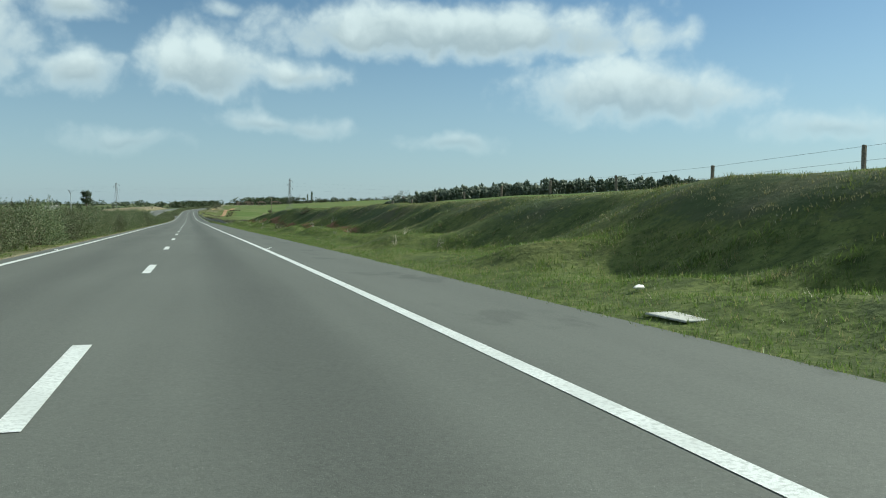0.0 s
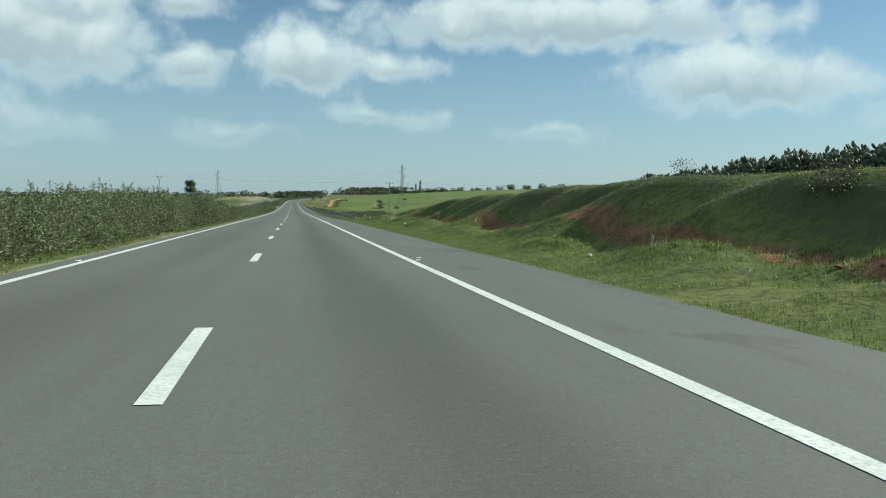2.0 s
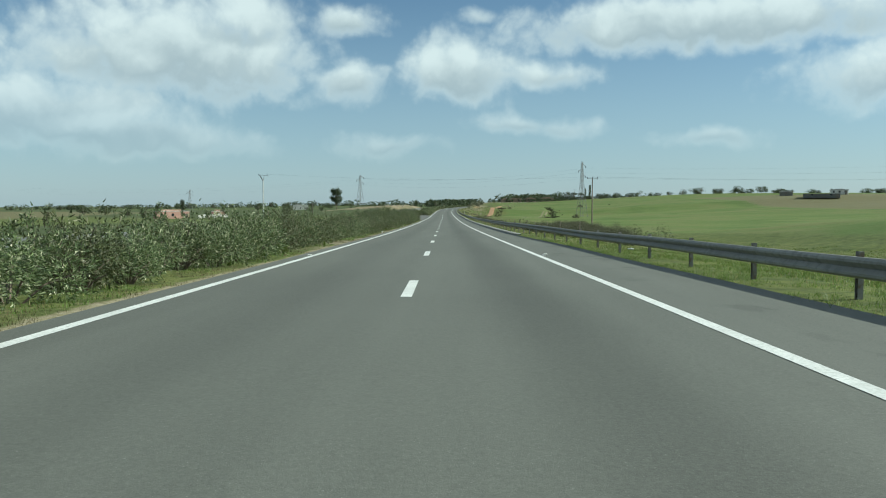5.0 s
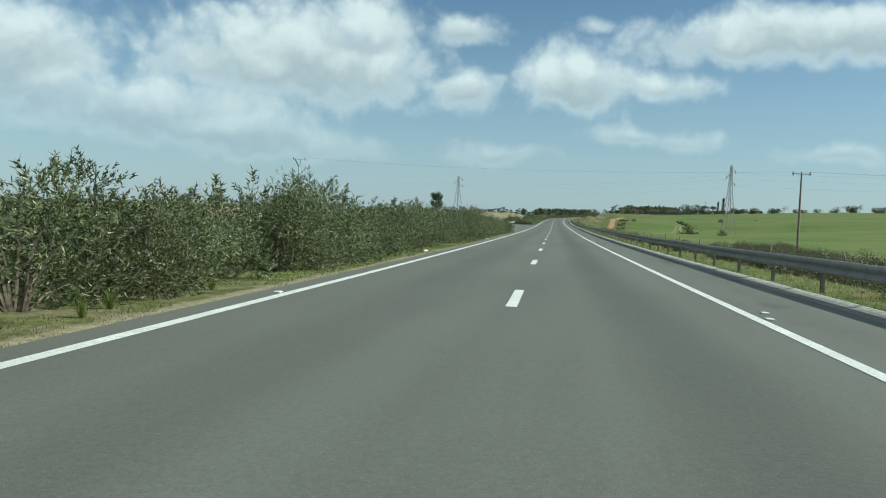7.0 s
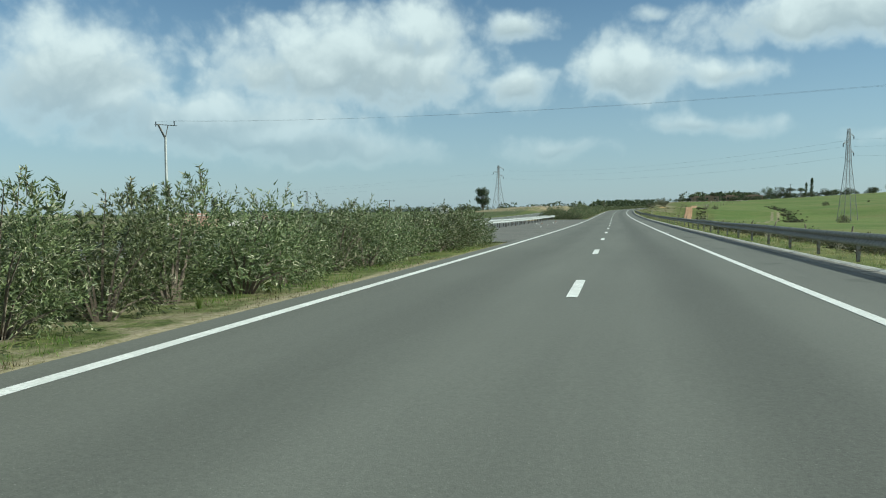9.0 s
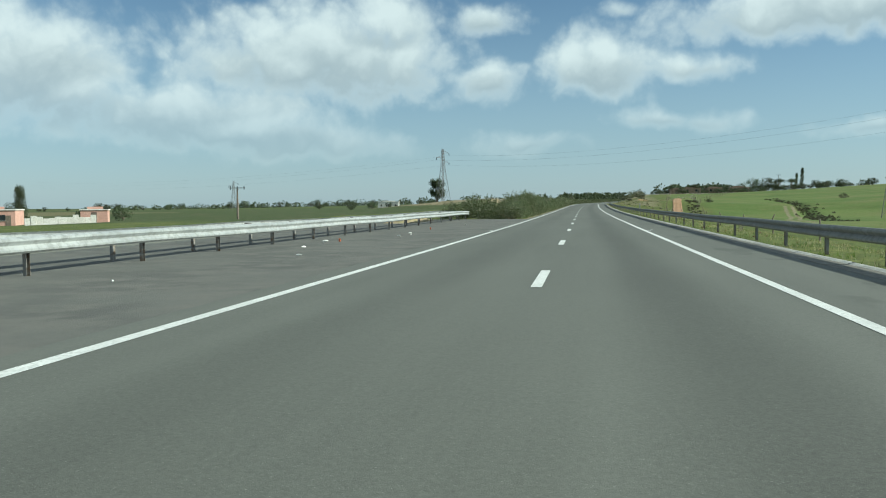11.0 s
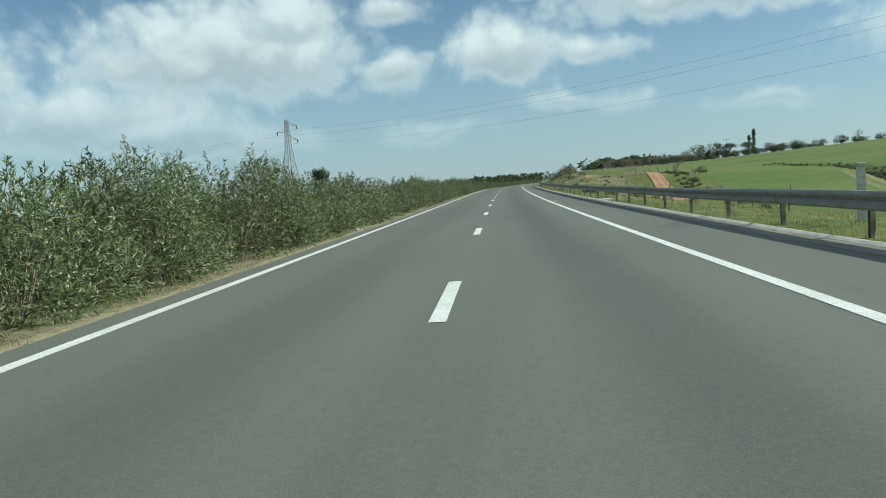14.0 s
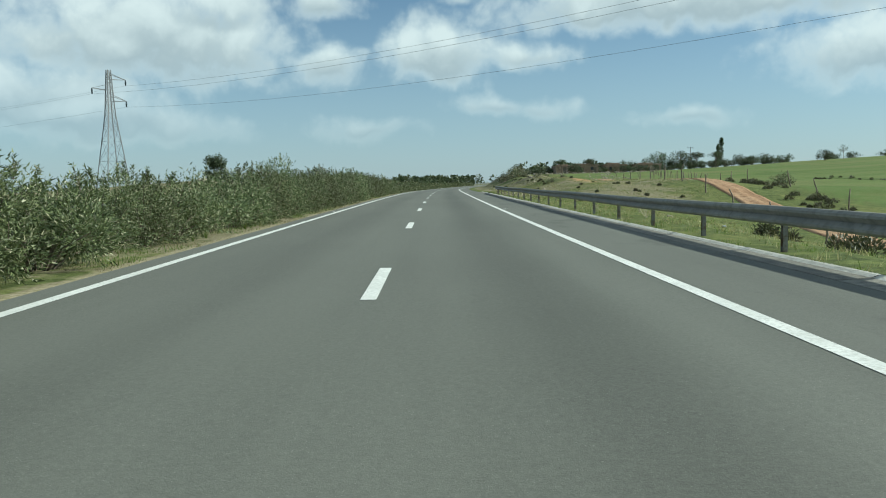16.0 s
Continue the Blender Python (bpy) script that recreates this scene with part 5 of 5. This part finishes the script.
slab(31.3, 6.4, 0.5, 0.75, 0.025, 0.1, "pale concrete slab lying on the grass verge")
slab(504, -4.45, 0.22, 1.5, 0.03, 0.25, "pale flat board lying on the dry verge")
slab(310, -4.35, 0.3, 1.0, 0.03, 0.2, "pale broken slab lying on the verge")
slab(444.5, -7.2, 0.5, 0.9, 0.10, 0.9, "broken concrete slab at the end of the paved gap")
slab(446.2, -6.3, 0.3, 0.7, 0.08, 0.4, "broken concrete piece beside the hedge")
slab(519.8, 6.15, 0.7, 0.9, 0.09, 0.3, "broken pale concrete outlet beside the gutter kerb")
slab(252, -4.5, 0.3, 1.0, 0.04, 0.2, "pale flat stone on the grass verge")


def litter():
    rng = np.random.default_rng(4)
    v, f = tube([Vector((0, 0, 0.0)), Vector((0.0, 0.10, 0.01)), Vector((0.0, 0.17, 0.015)), Vector((0, 0.24, 0.01))], [0.035, 0.04, 0.03, 0.012], 7)
    bottle = mesh("bottle", v, f, WHITE_PLASTIC, True)
    v, f = tube([Vector((0, 0, 0.0)), Vector((0.02, 0.0, 0.06)), Vector((0.0, 0.01, 0.12))], [0.045, 0.05, 0.055], 8)
    cup = mesh("cup", v, f, RED_PLASTIC, True)
    for s, u, k in ((406.5, -7.6, 1), (406.2, -8.1, 0), (415, -6.9, 0), (411.5, -6.6, 0), (413, -6.5, 0), (403, -7.6, 0), (399, -6.4, 0), (407, -8.2, 0), (420, -7.0, 1), (392, -7.0, 0), (388, -6.1, 0), (430, -6.6, 0)):
        ob = tagged(new("crushed_cup" if k else "plastic_bottle", cup if k else bottle), "crumpled plastic litter on the dusty asphalt", "litter", "roadside litter")
        z = rng.uniform(0.45, 0.85)
        ob.matrix_world = Matrix.Translation(on_road(s, u, 0.02)) @ Matrix.Rotation(rng.uniform(0, 6), 4, "Z") @ Matrix.Scale(z, 4)
    for s, u in ((105, 7.3), (137, 7.6), (247, -4.2), (281, -4.4), (33.5, 7.2), (215, 7.6), (560, 8.0), (518, 7.4)):
        ob = tagged(new("plastic_bottle", bottle), "pale plastic bottle lying in the verge grass", "litter", "verge litter")
        ob.matrix_world = Matrix.Translation(spot(s, u, 0.06)) @ Matrix.Rotation(rng.uniform(0, 6), 4, "Z")


litter()


def dead_weed(seed):
    rng = np.random.default_rng(seed)
    pieces = []
    for _ in range(9):
        az = rng.uniform(0, 6.28)
        tip = Vector((math.cos(az) * rng.uniform(0.1, 0.4), math.sin(az) * rng.uniform(0.1, 0.4), rng.uniform(0.3, 0.75)))
        mid = tip * 0.5 + Vector(rng.normal(size=3) * 0.04)
        pieces.append(tube([Vector((0, 0, -0.05)), mid, tip], [0.009, 0.007, 0.003], 3))
        for _ in range(3):
            a = mid.lerp(tip, rng.uniform(0, 0.8))
            pieces.append(tube([a, a + Vector(rng.normal(size=3) * 0.09) + Vector((0, 0, 0.06))], [0.005, 0.002], 3))
    v, f = join(pieces)
    return tagged(new("dry_weed", mesh("dry_weed", v, f, STRAW)), "pale dry weed stalks standing in the verge grass", "weed", "dry weeds")


def weeds():
    rng = np.random.default_rng(21)
    kinds = [dead_weed(k) for k in range(3)]
    for k in range(44):
        s, u = rng.uniform(48, 190), rng.uniform(7.0, 10.0)
        copy_thing(kinds[k % 3], Matrix.Translation(spot(s, u)) @ Matrix.Rotation(rng.uniform(0, 6), 4, "Z") @ Matrix.Rotation(rng.uniform(-1.0, 1.0), 4, "X") @ Matrix.Scale(rng.uniform(0.3, 0.75), 4))
    for k in range(60):
        s, u = rng.uniform(225, 640), rng.uniform(6.6, 10)
        copy_thing(kinds[k % 3], Matrix.Translation(spot(s, u)) @ Matrix.Rotation(rng.uniform(0, 6), 4, "Z") @ Matrix.Scale(rng.uniform(0.5, 0.9), 4))
    for k in kinds:
        far_away(k)


weeds()


# ---- grass ----
def grass(name, count, s_range, u_range, tall, material, seed, label, clump=0.6, power=1.0):
    rng = np.random.default_rng(seed)
    n = count // 9
    s0 = rng.uniform(*s_range, n)
    u0 = u_range[0] + (u_range[1] - u_range[0]) * rng.uniform(0, 1, n) ** power
    keep = lumps(s0, u0, 1.6, seed) > -clump
    s0, u0 = s0[keep], u0[keep]
    s = np.repeat(s0, 9) + rng.normal(size=len(s0) * 9) * 0.09
    u = np.repeat(u0, 9) + rng.normal(size=len(u0) * 9) * 0.07
    ok = (u > u_range[0] - 0.1)
    s, u = s[ok], u[ok]
    x, y, _ = line(s)
    p = np.stack([x + u, y, ground_z(s, u) - 0.02], -1)
    m = len(p)
    h = tall * rng.uniform(0.45, 1.25, m) * np.repeat(rng.uniform(0.6, 1.3, len(s0)), 9)[ok]
    az = rng.uniform(0, 6.283, m)
    side = np.stack([np.cos(az), np.sin(az), np.zeros(m)], -1) * (0.012 + 0.05 * h)[:, None]
    lean = rng.normal(size=(m, 3)) * (0.35 * h)[:, None]
    lean[:, 2] = h
    verts = np.stack([p - side * 0.5, p + side * 0.5, p + lean], 1).reshape(-1, 3)
    tagged(new(name, quick(name, verts, np.arange(3 * m).reshape(-1, 3), material)), label, "grass", kind="stuff")


grass("grass", 270000, (28, 228), (5.78, 9.6), 0.075, BLADE, 1, "short bright grass on the verge", 0.6, 1.2)
grass("grass", 90000, (28, 205), (7.3, 10.2), 0.13, BLADE, 12, "grass tussocks at the foot of the cutting", -0.1)
grass("grass", 170000, (28, 205), (9.0, 16.0), 0.062, DRY_BLADE, 2, "dull grass on the cutting's slope", 0.3)
grass("grass", 100000, (28, 205), (9.0, 15.0), 0.09, BLADE, 9, "green grass on the cutting's slope", 0.1)
grass("grass", 80000, (228, 640), (6.0, 11.0), 0.12, BLADE, 3, "patchy grass behind the guard rail", 0.0, 1.3)
grass("grass", 90000, (215, 640), (6.0, 13.0), 0.13, DRY_BLADE, 4, "dry grass behind the guard rail", 0.1)
grass("grass", 90000, (205, 260), (7.0, 22.0), 0.10, BLADE, 15, "rough grass on the field's near edge", 0.2)
grass("grass", 60000, (575, 670), (8.0, 23.0), 0.13, DRY_BLADE, 16, "dull grass on the mound beside the earth track", 0.3)
grass("grass", 50000, (575, 670), (8.0, 22.0), 0.11, BLADE, 17, "green grass patches on the mound", -0.1)
grass("grass", 80000, (40, 352), (-5.4, -4.3), 0.08, BLADE, 5, "short grass between road and hedge", 0.0)
grass("grass", 80000, (40, 352), (-5.2, -4.02), 0.055, DRY_BLADE, 6, "dry stubble between road and hedge", 0.1)
grass("grass", 34000, (448, 660), (-5.4, -4.3), 0.09, BLADE, 7, "sparse grass tufts between road and hedge", -0.2)
grass("grass", 70000, (448, 660), (-5.2, -4.02), 0.05, DRY_BLADE, 8, "dry stubble on the bare verge", 0.0)


def tussock(seed):
    """A fountain of long blades from one root."""
    rng = np.random.default_rng(seed)
    m = 90
    az, out, h = rng.uniform(0, 6.283, m), rng.uniform(0.05, 0.30, m), rng.uniform(0.18, 0.50, m)
    way = np.stack([np.cos(az), np.sin(az), np.zeros(m)], -1)
    side = np.stack([-np.sin(az), np.cos(az), np.zeros(m)], -1) * 0.006
    root = way * rng.uniform(0, 0.06, (m, 1)) - [0, 0, 0.03]
    mid = root + way * (out * 0.4)[:, None] + np.stack([0 * h, 0 * h, h * 0.75], -1)
    tip = root + way * (out * 1.2)[:, None] + np.stack([0 * h, 0 * h, h], -1)
    v = np.stack([root - side, root + side, mid + side * 0.8, mid - side * 0.8, tip, tip + side * 0.2], 1).reshape(-1, 3)
    i = np.arange(m)[:, None] * 6
    f = np.concatenate([i + [0, 1, 2, 3], i + [3, 2, 5, 4]])
    return tagged(new("grass_tussock", quick("grass_tussock", v, f, BLADE)), "tall green grass tussock on the verge before the hedge", "grass", "grass tussocks")


def tussocks():
    rng = np.random.default_rng(33)
    kinds = [tussock(k) for k in range(3)]
    places = [(211.5, -4.75), (211.9, -5.0), (212.4, -4.85), (116, -4.7), (104, -4.8), (121, -4.9), (502, -4.8)]
    places += [(rng.uniform(50, 345), rng.uniform(-5.1, -4.6)) for _ in range(34)] + [(rng.uniform(455, 620), rng.uniform(-5.0, -4.7)) for _ in range(12)]
    for k, (s, u) in enumerate(places):
        z = rng.uniform(0.85, 1.1) if k < 7 else rng.uniform(0.3, 0.7)
        copy_thing(kinds[k % 3], Matrix.Translation(spot(s, u)) @ Matrix.Rotation(rng.uniform(0, 6), 4, "Z") @ Matrix.Scale(z, 4))
    for k in kinds:
        far_away(k)


tussocks()


def clods():
    """Crumbled red earth along the bare band of the cutting, and on the bare verge behind the rail."""
    rng = np.random.default_rng(14)
    unit = bmesh.new()
    bmesh.ops.create_icosphere(unit, subdivisions=1, radius=0.5)
    uv = np.array([v.co[:] for v in unit.verts])
    uf = np.array([[v.index for v in f.verts] for f in unit.faces])
    unit.free()
    verts, faces = [], []
    for k in range(1500):
        if k < 1100:
            s, u = rng.uniform(74, 185), 9.35 + rng.normal() * 0.45
        else:
            s, u = rng.uniform(235, 560), rng.uniform(6.8, 10.5)
        z = 0.025 + 0.08 * rng.uniform() ** 3
        shape = uv * (0.75 + 0.5 * rng.uniform(size=(len(uv), 1))) * np.array([z * 1.2, z, z * 0.7])
        verts.append(shape + np.array(spot(s, u, z * 0.1)))
        faces.append(uf + k * len(uv))
    tagged(new("earth_clods", quick("earth_clods", np.concatenate(verts), np.concatenate(faces), SOIL)), "crumbled clods of red earth on the bare slope", "soil", kind="stuff")


clods()
